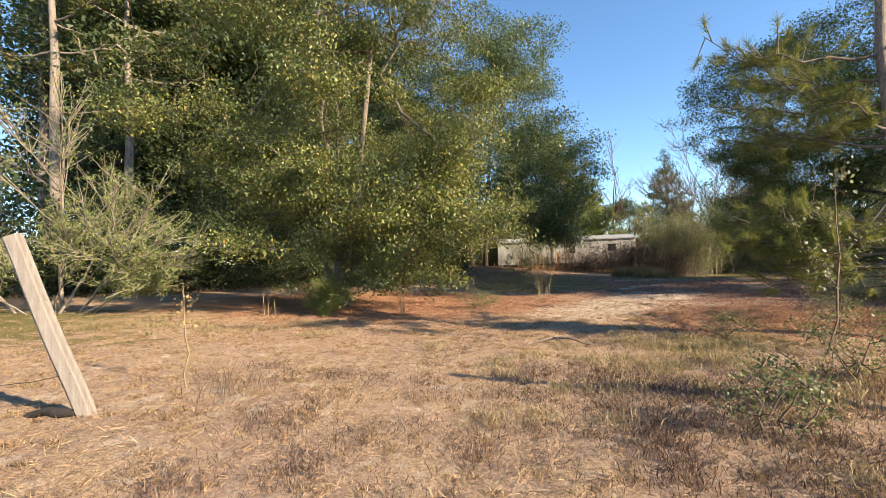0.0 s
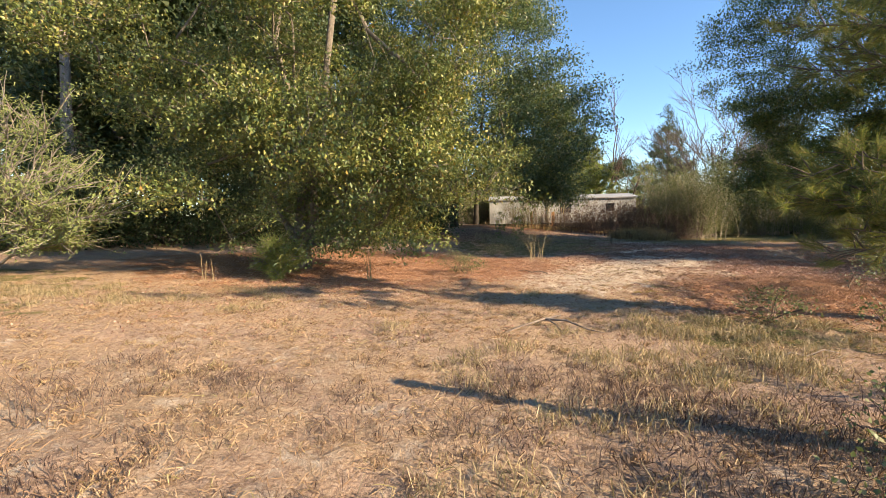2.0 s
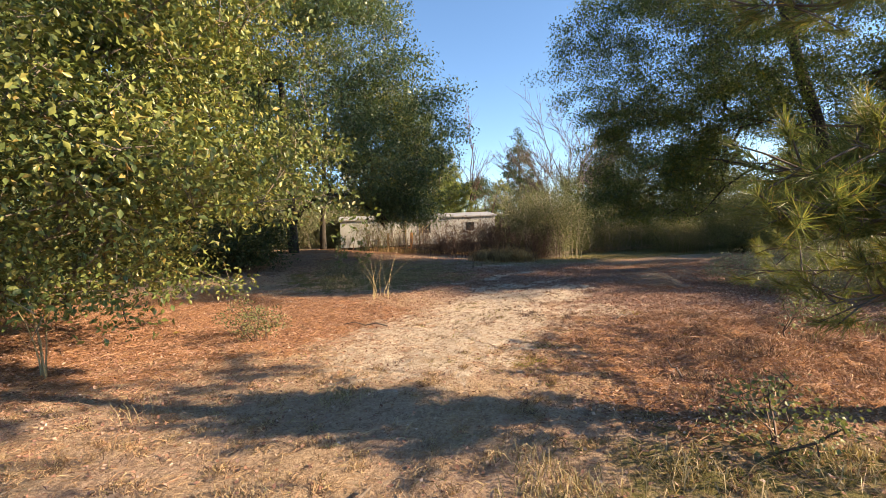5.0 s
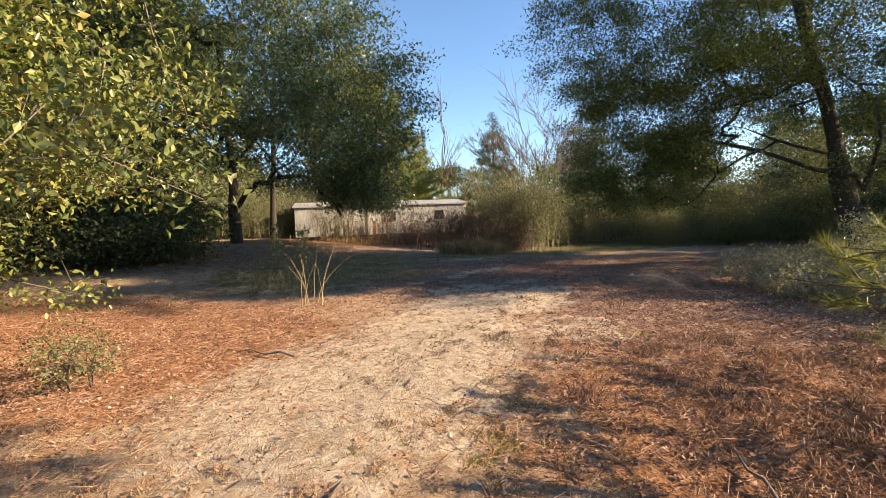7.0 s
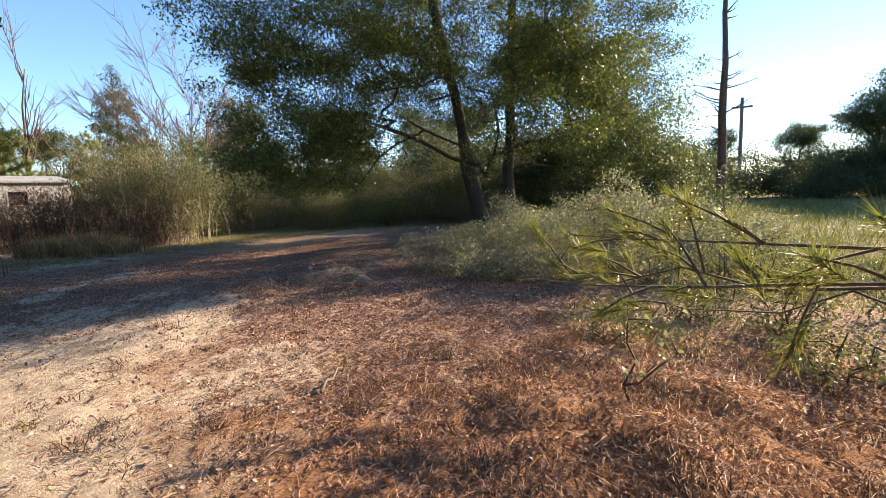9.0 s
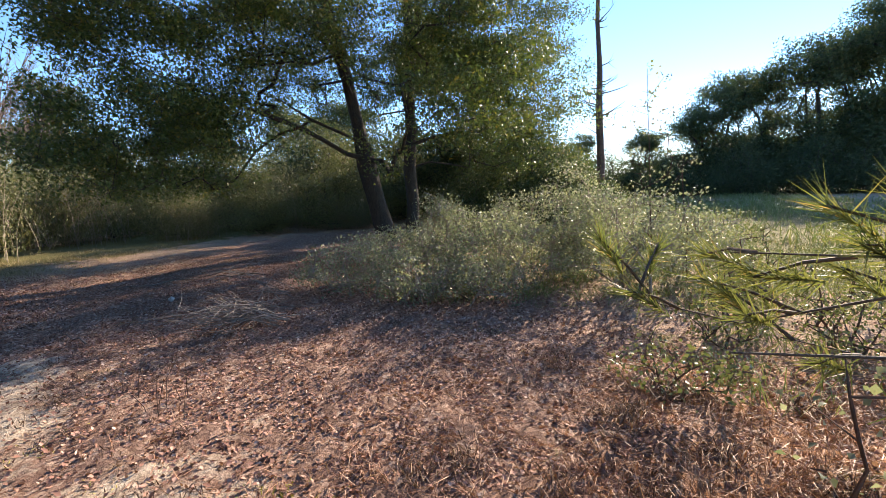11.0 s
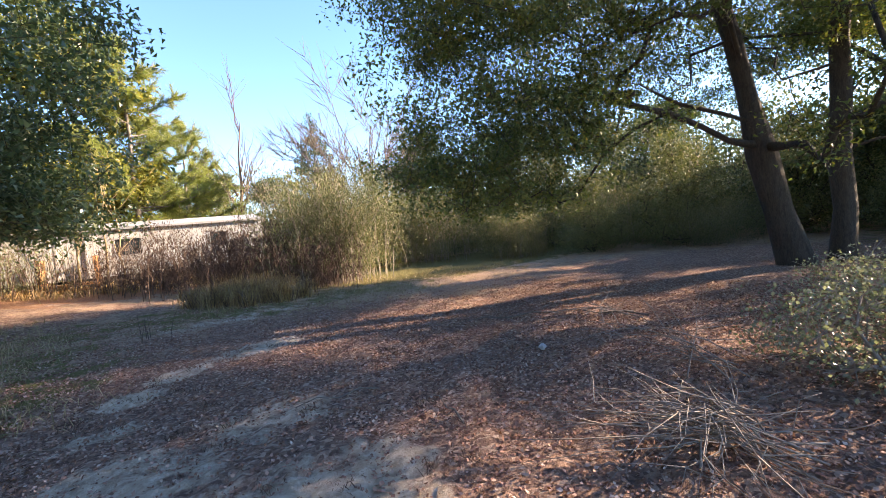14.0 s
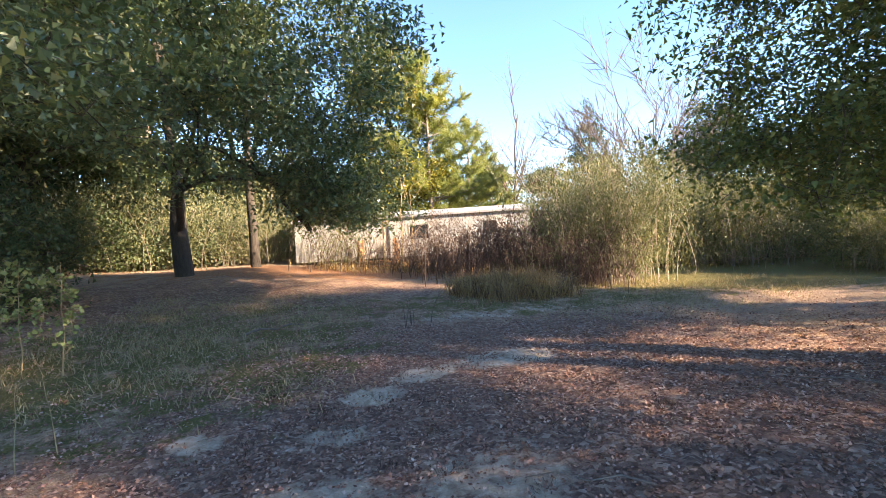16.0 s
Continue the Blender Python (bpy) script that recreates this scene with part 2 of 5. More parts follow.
    sand = blend(nt, 0.25, sand, flakes(16.0, (1, 1.2, 0.3), [(0.0, (0.2, 0.13, 0.085)), (0.3, (0.5, 0.41, 0.32)), (1.0, (0.66, 0.57, 0.47))]))
    green = ramp(nt, fine, [(0.3, (0.07, 0.075, 0.025)), (0.55, (0.17, 0.15, 0.06)), (0.75, (0.32, 0.26, 0.12))])
    c = blend(nt, zone("straw", 0.34, 0.66, 1.6), grass, straw)
    c = blend(nt, zone("litter", 0.34, 0.66, 2.2), c, litter)
    c = blend(nt, zone("green", 0.4, 0.62, 1.8), c, green)
    c = blend(nt, zone("sand", 0.38, 0.66, 3.0), c, sand)
    nt.links.new(c, b.inputs["Base Color"])
    b.inputs["Roughness"].default_value = 0.95
    b.inputs["Specular IOR Level"].default_value = 0.15
    bp = node(nt, "ShaderNodeBump", Strength=0.9, Distance=0.05)
    nt.links.new(fine, bp.inputs["Height"])
    nt.links.new(bp.outputs[0], b.inputs["Normal"])
    return m


GROUND = ground_mat()

# ---- mesh tools ----
rng = np.random.default_rng(7)


def mesh(name, V, F, smooth=False):
    V, F = np.asarray(V, np.float32), np.asarray(F, np.int32)
    me = bpy.data.meshes.new(name)
    me.vertices.add(len(V))
    me.vertices.foreach_set("co", V.ravel())
    k = F.shape[1]
    me.loops.add(F.size)
    me.loops.foreach_set("vertex_index", F.ravel())
    me.polygons.add(len(F))
    me.polygons.foreach_set("loop_start", np.arange(len(F), dtype=np.int32) * k)
    if smooth:
        me.polygons.foreach_set("use_smooth", np.ones(len(F), bool))
    me.update(calc_edges=True)
    return me


def part(name, me, material, parent=None, label=""):
    """Links a mesh, or a bmesh, as one object under a thing or part."""
    if isinstance(me, bmesh.types.BMesh):
        bm, me = me, bpy.data.meshes.new(name)
        bm.to_mesh(me)
        bm.free()
    me.materials.append(material)
    ob = new(name, me)
    ob.parent = parent
    return tagged(ob, label)


def thing(name, x, y, label, category, group="", kind="", z=None):
    ob = new(name)
    ob.location = (x, y, float(height(x, y)) if z is None else z)
    return tagged(ob, label, category, group, kind)


def height(x, y):
    """The ground: level along the walk, rising gently on the far side."""
    x, y = np.asarray(x, float), np.asarray(y, float)
    left = 0.058 * np.log1p(np.exp(np.clip(-x * 1.2 - 0.5, -40, 40))) / 1.2
    left = np.minimum(left, 1.6 - 0.2 * np.exp(-np.maximum(0, -x - 24) / 9))
    back = 0.085 * np.clip(y - 19, 0, 12) * np.clip((15 - x) / 12, 0, 1)
    bumps = 0.03 * np.sin(x * 1.3 + 0.7) * np.sin(y * 1.1) + 0.015 * np.sin(x * 3.1) * np.sin(y * 2.7 + 1)
    mounds = sum(h * np.exp(-((x - cx) ** 2 + (y - cy) ** 2) / r ** 2) for cx, cy, h, r in ((7.2, 9.3, 0.14, 0.35), (8.0, 9.0, 0.12, 0.3), (6.6, 9.0, 0.1, 0.3), (8.3, 10.2, 0.1, 0.4), (7.4, 10.2, 0.08, 0.35), (6.2, 8.2, 0.08, 0.4), (9.2, 9.9, 0.12, 0.4), (9.6, 11.4, 0.07, 0.5), (1.0, 12.2, 0.08, 0.5)))
    near = np.exp(-((x - 6) ** 2 + (y - 12) ** 2) / 900)
    return left + back * np.clip((30 + x) / 20, 0, 1) + bumps * near + mounds


def unit(a):
    return a / np.maximum(np.linalg.norm(a, axis=-1, keepdims=True), 1e-9)


def leaf_geo(P, size, up=0.5, width=0.42, axis=None, fold=0.18, small=False):
    """Folded four-cornered leaves at P."""
    n = len(P)
    L = (size * rng.uniform(0.65, 1.25, (n, 1)))
    a = unit(rng.normal(size=(n, 3)) if axis is None else axis + 0.5 * rng.normal(size=(n, 3)))
    nn = unit(rng.normal(size=(n, 3)) + np.array([0, 0, up * 2]))
    s = unit(np.cross(a, nn))
    nn = np.cross(s, a)
    if small:
        V = np.stack([P - s * L * width * 0.75, P + s * L * width * 0.75, P + a * L], 1).reshape(-1, 3)
        return V, np.arange(n * 3).reshape(-1, 3)
    m = P + a * L * 0.45 + nn * L * fold
    V = np.stack([P, m + s * L * width, P + a * L, m - s * L * width], 1).reshape(-1, 3)
    i = np.arange(n)[:, None] * 4
    F = np.concatenate([i + [0, 1, 2], i + [0, 2, 3]], 1).reshape(-1, 3)
    return V, F


def blade_geo(P, D, L, w):
    """Thin three-cornered blades from P along D."""
    n = len(P)
    s = unit(np.cross(D, rng.normal(size=(n, 3)))) * w
    V = np.stack([P - s, P + s, P + D * np.reshape(L, (-1, 1))], 1).reshape(-1, 3)
    return V, np.arange(n * 3).reshape(-1, 3)


def bent_blade_geo(P, D, L, w, droop):
    """Blades of two pieces, bending over."""
    n = len(P)
    L = np.reshape(L, (-1, 1))
    s = unit(np.cross(D, rng.normal(size=(n, 3)))) * w
    mid = P + D * L * 0.55
    flat = D * np.array([1, 1, 0.2])
    tip = mid + unit(flat + rng.normal(0, 0.2, (n, 3)) + np.array([0, 0, -droop])) * L * 0.45
    V = np.stack([P - s, P + s, mid + s * 0.8, mid - s * 0.8, tip], 1).reshape(-1, 3)
    i = np.arange(n)[:, None] * 5
    return V, np.concatenate([i + [0, 1, 2], i + [0, 2, 3], i + [3, 2, 4]], 1).reshape(-1, 3)


def joined(*pieces):
    Vs, Fs, k = [], [], 0
    for V, F in pieces:
        Vs.append(V)
        Fs.append(np.asarray(F) + k)
        k += len(V)
    return np.concatenate(Vs), np.concatenate(Fs)


def tube_geo(pts, radii, sides=6, knobs=0.0):
    """A tapering tube along pts."""
    pts, radii = np.asarray(pts, float), np.asarray(radii, float)
    t = unit(np.gradient(pts, axis=0))
    ref = np.array([1.0, 0, 0]) if abs(t[0, 0]) < 0.8 else np.array([0, 1.0, 0])
    u = unit(np.cross(t, ref))
    v = np.cross(t, u)
    a = np.arange(sides) * 2 * np.pi / sides
    r = radii[:, None] * (1 + (rng.uniform(-knobs, knobs, (len(pts), sides)) if knobs else 0))
    ring = pts[:, None] + r[..., None] * (np.cos(a)[None, :, None] * u[:, None] + np.sin(a)[None, :, None] * v[:, None])
    V = ring.reshape(-1, 3)
    i, j = np.meshgrid(np.arange(len(pts) - 1), np.arange(sides), indexing="ij")
    i, j = i.ravel(), j.ravel()
    k = (j + 1) % sides
    A, B, C, D = i * sides + j, i * sides + k, (i + 1) * sides + k, (i + 1) * sides + j
    F = np.concatenate([np.stack([A, B, C], 1), np.stack([A, C, D], 1)])
    cap = len(V) - sides
    V = np.concatenate([V, pts[-1:]])
    F = np.concatenate([F, np.stack([cap + np.arange(sides), cap + (np.arange(sides) + 1) % sides, np.full(sides, len(V) - 1)], 1)])
    return V, F


def grow(stems, goals, wander=0.12, high=0.6):
    """Branches from the stems to every goal, each from the nearest wood so far. Returns places, parents and loads."""
    pos, par = [], []
    for st in stems:
        first = len(pos)
        for k, p in enumerate(st):
            pos.append(np.asarray(p, float))
            par.append(len(pos) - 2 if k else (-1 if not first or p[2] < 0.1 else int(np.argmin(np.linalg.norm(np.array(pos[:-1]) - p, axis=1)))))
    root = pos[0]
    goals = goals[np.argsort(np.linalg.norm(goals - root, axis=1))]
    P = np.zeros((len(pos) + 5 * len(goals), 3))
    P[: len(pos)] = pos
    n, ends = len(pos), []
    for g in goals:
        d = P[:n] - g
        cost = np.linalg.norm(d, axis=1) + high * np.maximum(0, d[:, 2] + 0.25 * np.linalg.norm(d[:, :2], axis=1))
        cost[0] += 2
        k = int(np.argmin(cost))
        start, L = P[k].copy(), np.linalg.norm(g - P[k])
        steps = int(np.clip(L / 0.55, 1, 5))
        for q in range(1, steps + 1):
            f = q / steps
            P[n] = start + (g - start) * f + (rng.normal(0, wander * L * 0.35, 3) + [0, 0, 0.1 * L * np.sin(np.pi * f)]) * (f < 1)
            par.append(k)
            k = n
            n += 1
        ends.append(k)
    P, par = P[:n], np.array(par)
    load = np.zeros(n)
    load[ends] = 1
    load = np.maximum(load, 0.2)
    for i in range(n - 1, 0, -1):
        if par[i] >= 0:
            load[par[i]] += load[i]
    return P, par, load


def wood(P, par, load, base_r, tip_r=0.011, power=0.5, slim=1.0, firm=0):
    """Tubes along all chains of branches: a list of (greatest radius, geometry)."""
    r = np.maximum(base_r * (load / load.max()) ** power, tip_r)
    kids = [[] for _ in P]
    for i, p in enumerate(par):
        if p >= 0:
            kids[p].append(i)
    out, todo = [], [(i, -1) for i in range(len(P)) if par[i] < 0]
    while todo:
        i, p = todo.pop()
        chain = ([p] if p >= 0 else []) + [i]
        while kids[chain[-1]]:
            k = sorted(kids[chain[-1]], key=lambda c: (c != chain[-1] + 1 or c >= firm, -load[c]))
            todo += [(c, chain[-1]) for c in k[1:]]
            chain.append(k[0])
        if len(chain) < 2:
            continue
        rr = r[chain].copy()
        if p >= 0:
            rr[0] = min(rr[0], rr[1] * 1.5)
        else:
            rr = np.maximum(rr, base_r * 0.7 * (1 - 0.8 * np.linspace(0, 1, len(rr))))
            rr[0] *= 1.25
        rr[1 if p < 0 else 0:] *= 1.0 if p < 0 else slim
        rr[-1] *= 0.5
        big = rr.max()
        out.append((big, tube_geo(P[chain], rr, 10 if big > 0.12 else 6 if big > 0.04 else 4 if big > 0.02 else 3, 0.1 if big > 0.08 else 0)))
    return out


def in_lumps(lumps, n, shell=0.5, low=None, boughs=0, spread=0.8):
    """Places in a crown of several round lumps (x, y, z, rx, ry, rz), gathered into boughs with gaps between them."""
    lumps = np.array(lumps, float)
    w = lumps[:, 3] * lumps[:, 4] + lumps[:, 3] * lumps[:, 5]

    def inside(n):
        k = rng.choice(len(lumps), n, p=w / w.sum())
        return lumps[k, :3] + unit(rng.normal(size=(n, 3))) * lumps[k, 3:] * (rng.uniform(0.05, 1, (n, 1)) ** (1 / 3 * (1 - shell) + 0.02))

    if boughs:
        c = inside(boughs * 2)
        if low is not None:
            c = c[c[:, 2] > low(c)]
        c = c[:boughs]
        size = rng.uniform(0.7, 1.3, len(c))
        k = rng.integers(0, len(c), n * 2)
        p = c[k] + rng.normal(size=(2 * n, 3)).clip(-1.6, 1.6) * np.array([1, 1, 0.32]) * spread * size[k, None]
        p[:, 2] -= 0.16 * np.sum((p[:, :2] - c[k, :2]) ** 2, 1) / spread
    else:
        p = inside(n * 2)
    if low is not None:
        p = p[p[:, 2] > low(p)]
    return p[:n]


def cluster(goals, per, spread, flat=0.6):
    g = np.repeat(goals, per, axis=0)
    return g + rng.normal(size=g.shape).clip(-1.7, 1.7) * np.array([spread, spread, spread * flat])


def stem(x, y, z, x1, y1, z1, n=6, bend=0.25):
    t = np.linspace(0, 1, n)[:, None]
    p = np.array([x, y, z]) * (1 - t) + np.array([x1, y1, z1]) * t
    p[1:-1] += rng.normal(0, bend, (n - 2, 3)) * [1, 1, 0.3]
    return list(p)


def tree_wood(tree, chains, base_r, material, limbs=14, trunks=1):
    """The trunk or trunks, the main limbs one by one, and the rest of the branches joined."""
    chains = sorted(chains, key=lambda c: -c[0])
    for i, (big, geo) in enumerate(chains[: trunks + limbs]):
        part("trunk" if i < trunks else "limb", mesh("trunk" if i < trunks else "limb", *geo, smooth=True), material, tree)
    if len(chains) > trunks + limbs:
        tagged(part("branchwork", mesh("branchwork", *joined(*[g for _, g in chains[trunks + limbs:]]), smooth=True), material, tree), kind="stuff")


def oak(name, x, y, label, stems, lumps, goals, per, spread, size, leafm, base_r, low=None, shell=0.5, group="", barkm=None, twigs=3, up=0.5, width=0.42, wander=0.12, category="tree", boughs=0, bough=0.8, limbs=14, trunks=1, high=0.6, power=0.5, tip_r=0.011, small=False, slim=1.0):
    """A broadleaf tree or bush in its own coordinates, about its foot."""
    tree = thing(name, x, y, label, category, group)
    G = in_lumps(lumps, goals, shell, low, boughs, bough)
    P, par, load = grow(stems, G, wander, high)
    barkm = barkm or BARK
    tree_wood(tree, wood(P, par, load, base_r, tip_r, power, slim, sum(len(s) for s in stems)), base_r, barkm, limbs, trunks)
    if twigs:
        T = np.repeat(G, twigs, axis=0)
        tagged(part("twigwork", mesh("twigwork", *blade_geo(T - rng.normal(0, spread * 0.2, T.shape), unit(rng.normal(size=T.shape) + [0, 0, 0.2]), rng.uniform(0.5, 1.3, len(T)) * spread * 1.6, 0.007)), barkm, tree), kind="stuff")
    if per:
        L = cluster(G, per, spread)
        tagged(part("crown", mesh("crown", *leaf_geo(L, size, up, width, small=small)), leafm, tree), kind="stuff")
    return tree


def fork(p, d, L, r, depth, out, rise=0.25, kids=4, spread=0.75):
    """A bare branch with ever finer side branches; collects (radius, geometry)."""
    s = np.linspace(0, 1, 6)
    side = rng.normal(0, 0.05, 3)
    pts = p + np.outer(s * L, d) + np.outer(s ** 2 * L, side + [0, 0, rise * (1 - abs(d[2]))])
    pts[1:] += rng.normal(0, 0.012 * L, (5, 3))
    out.append((r, tube_geo(pts, r * (1 - 0.8 * s), 8 if r > 0.08 else 5 if r > 0.03 else 3)))
    if depth:
        for _ in range(kids):
            q = rng.uniform(0.3, 0.95)
            o = np.array([np.interp(q, s, pts[:, c]) for c in range(3)])
            dd = unit(unit(pts[-1] - pts[0]) + rng.normal(0, spread, 3) * [1, 1, 0.6])
            fork(o, dd, L * rng.uniform(0.4, 0.65), max(0.018, r * (1 - 0.75 * q) * 0.7), depth - 1, out, rise, kids, spread)


def bare_tree(name, x, y, label, stems, depth, kids=4, spread=0.7, material=None, category="tree"):
    """A leafless tree: stems (foot x, y, direction x, y, z, length, radius), each forking."""
    tree = thing(name, x, y, label, category)
    out = []
    for sx, sy, sz, dx, dy, dz, L, r in stems:
        fork(np.array([sx, sy, sz]), unit(np.array([dx, dy, dz])), L, r, depth, out, 0.25, kids, spread)
    tree_wood(tree, out, 0.1, material or BROWN_TWIG, 10, len(stems))
    return tree


def pine(name, x, y, label, tall, base_r, reach, first, whorls, tufts, needle, leafm, group="", lean=(0, 0), needles=16, wide=0.004, droop=0.1, category="pine tree", sparse=0.0, single=False, extra=(), bare=None):
    """A pine: straight trunk, whorls of limbs, tufts of long needles at the shoots. extra: ends of limbs of their own (height, x, y, z, fullness)."""
    tree = thing(name, x, y, label, category, group)
    z = np.linspace(-0.1, tall, 9)
    trunk = np.stack([lean[0] * z / tall + 0.05 * np.sin(z), lean[1] * z / tall + 0.05 * np.cos(z * 1.3), z], 1)
    part("trunk", mesh("trunk", *tube_geo(trunk, base_r * (1 - 0.88 * z.clip(0) / tall), 10, 0.06), smooth=True), PINE_BARK, tree)
    limbs, shoots, T, D = [], [], [], []
    plan = [(zz, None) for zz in np.linspace(first, tall * 0.98, whorls) for _ in range(rng.integers(3, 6))] + [(e[0], np.array(e[1:])) for e in extra]
    for zz, goal in plan:
        full = 1.0
        if goal is not None:
            goal, full = goal[:3], goal[3]
        if goal is None and rng.random() < sparse:
            continue
        f = (zz - first) / (tall - first)
        o = np.array([np.interp(zz, z, trunk[:, 0]), np.interp(zz, z, trunk[:, 1]), zz + (rng.uniform(-0.15, 0.15) if goal is None else 0)])
        s = np.linspace(0, 1, 7)
        if goal is None:
            az, L = rng.uniform(0, 2 * np.pi), reach * (1 - f) ** 0.7 * rng.uniform(0.55, 1.1) + 0.3
            if bare and bare[0] < np.degrees(az) < bare[1] and zz < bare[2]:
                continue
            h = np.array([np.cos(az), np.sin(az), 0])
            rise = rng.uniform(0.0, 0.35) + 0.5 * f
            pts = o + np.outer(s * L, h) + np.outer((s * rise - droop * 3 * s * (1 - s)) * L, [0, 0, 1]) + rng.normal(0, 0.04 * L, (7, 3)) * s[:, None]
        else:
            L = np.linalg.norm(goal - o)
            h = unit((goal - o) * [1, 1, 0])
            pts = o + np.outer(s, goal - o) + rng.normal(0, 0.02 * L, (7, 3)) * (s * (1 - s) * 4)[:, None] - np.outer(s * (1 - s) * 0.12 * L, [0, 0, 1])
        limbs.append(tube_geo(pts, 0.034 * base_r / 0.15 * (0.4 + 0.6 * min(1, L / reach)) * (0.4 + 0.6 * full) * (1 - 0.8 * s), 5))
        for _ in range(max(2, int(tufts * L / reach * full))):
            q = rng.uniform(0.25, 1.0)
            p0 = np.array([np.interp(q, s, pts[:, c]) for c in range(3)])
            dr = unit(h * 0.7 + rng.normal(0, 0.55, 3) + [0, 0, 0.25])
            p1 = p0 + dr * rng.uniform(0.15, 0.6) * min(1, L)
            shoots.append(tube_geo(np.stack([p0, (p0 + p1) / 2 + [0, 0, 0.02], p1]), np.array([0.012, 0.009, 0.006]) * max(1, wide / 0.004), 3))
            T.append(p1)
            D.append(unit(dr + [0, 0, 0.3]))
    if single:
        for g in limbs:
            part("limb", mesh("limb", *g, smooth=True), BARE_BARK, tree)
        tagged(part("shootwork", mesh("shootwork", *joined(*shoots)), BARE_BARK, tree), kind="stuff")
    else:
        tagged(part("branchwork", mesh("branchwork", *joined(*limbs, *shoots), smooth=True), PINE_BARK, tree), kind="stuff")
    T, D = np.repeat(np.array(T), needles, axis=0), np.repeat(np.array(D), needles, axis=0)
    back = rng.uniform(0, 1.3 * needle, (len(T), 1))
    dirs = unit(D + rng.normal(0, 0.62, D.shape))
    tagged(part("foliage", mesh("foliage", *blade_geo(T - D * back, dirs, needle * rng.uniform(0.7, 1.15, len(T)), wide)), leafm, tree), kind="stuff")
    return tree


# ---- ground ----
def soft(d, w):
    return 1 / (1 + np.exp(np.clip(d / w, -40, 40)))


def spot(x, y, cx, cy, rx, ry, turn=0.0):
    c, s = np.cos(radians(turn)), np.sin(radians(turn))
    u, v = (x - cx) * c + (y - cy) * s, -(x - cx) * s + (y - cy) * c
    return soft(np.hypot(u / rx, v / ry) - 1, 0.18)


def zones(x, y):
    """How much of each ground cover lies at a place."""
    sand = np.maximum.reduce([
        0.86 * spot(x, y, 5.0, 13.2, 1.3, 3.4, -28), 0.9 * spot(x, y, 6.9, 15.2, 1.8, 1.3), 0.78 * spot(x, y, 3.6, 12.2, 1.5, 2.3, -20), 0.9 * spot(x, y, 8.2, 15.6, 1.2, 0.7, 15), 0.72 * spot(x, y, 7.2, 16.9, 1.3, 0.8, 20), 0.6 * spot(x, y, 7.0, 12.8, 1.2, 0.8),
        1.4 * spot(x, y, 9.7, 20.15, 0.62, 0.34, 10), 1.0 * spot(x, y, 8.55, 19.85, 0.42, 0.24, 20), 0.9 * spot(x, y, 7.95, 19.35, 0.36, 0.22), 1.1 * spot(x, y, 6.47, 18.55, 0.24, 0.17),
        0.6 * spot(x, y, 7.5, 18.45, 0.5, 0.25), 0.62 * spot(x, y, 8.8, 17.4, 0.7, 0.5, 30), 0.5 * spot(x, y, 10.5, 23.0, 2.2, 0.4, 10)])
    sand = sand + 0.32 * soft(y - 8.5, 1.0) * soft(x - 3.5, 1.2) * soft(-x - 9, 1) * soft(1 - y, 1)
    straw = np.maximum.reduce([spot(x, y, -2.5, 15.5, 5.8, 4.6), spot(x, y, 7.3, 9.6, 2.6, 2.4), spot(x, y, 1.6, 14.6, 2.4, 1.8), spot(x, y, 8, 31.5, 9, 2.6), 0.85 * spot(x, y, 5.5, 8.6, 1.3, 0.9)])
    litter = np.maximum.reduce([spot(x, y, 9.8, 12.3, 3.2, 2.6), 0.85 * spot(x, y, 12, 16.5, 4.5, 4.5), 0.9 * spot(x, y, 9.8, 18.6, 4.6, 4.2), spot(x, y, 19, 15, 6, 6), 0.7 * spot(x, y, 3, 26, 8, 4)])
    green = np.maximum.reduce([0.72 * spot(x, y, 4.6, 21.6, 3.6, 3.4), 0.6 * spot(x, y, 11, 24.2, 5, 1.6), spot(x, y, 22, 27, 9, 4), spot(x, y, 30, 6, 18, 8), 0.7 * spot(x, y, -12, 9, 7, 3.5), 0.62 * spot(x, y, 4.4, 7.4, 1.2, 1.2), 0.9 * soft(40 - np.hypot(x - 5, y - 12), 4)])
    return {"sand": sand.clip(0, 1.4), "straw": straw, "litter": litter, "green": green}


def axis_steps(lo, hi, step):
    mid = list(np.arange(lo, hi + step / 2, step))
    out, s, p = [], step, hi
    while p < 900:
        s *= 1.22
        p += s
        out.append(p)
    out2, s, p = [], step, lo
    while p > -900:
        s *= 1.22
        p -= s
        out2.append(p)
    return np.array(out2[::-1] + mid + out)


gx, gy = axis_steps(-7, 17, 0.1), axis_steps(-1, 27, 0.1)
X, Y = np.meshgrid(gx, gy, indexing="ij")
inner = (X > -7) & (X < 17) & (Y > -1) & (Y < 27)
Z = height(X, Y) + np.where(inner, rng.normal(0, 0.013, X.shape), 0)
a, c = np.meshgrid(np.arange(len(gx) - 1), np.arange(len(gy) - 1), indexing="ij")
q = (a * len(gy) + c).ravel()
gm = mesh("ground", np.stack([X, Y, Z], -1).reshape(-1, 3), np.stack([q, q + len(gy), q + len(gy) + 1, q + 1], 1), True)
for key, val in zones(X.ravel(), Y.ravel()).items():
    gm.attributes.new(key, "FLOAT", "POINT").data.foreach_set("value", val.astype(np.float32))
tagged(part("ground", gm, GROUND), "sandy ground with dry grass, pine straw and leaf litter", "ground", kind="structure")


def on_ground(x, y, lift=0.0):
    return np.stack([x, y, height(x, y) + lift], -1)


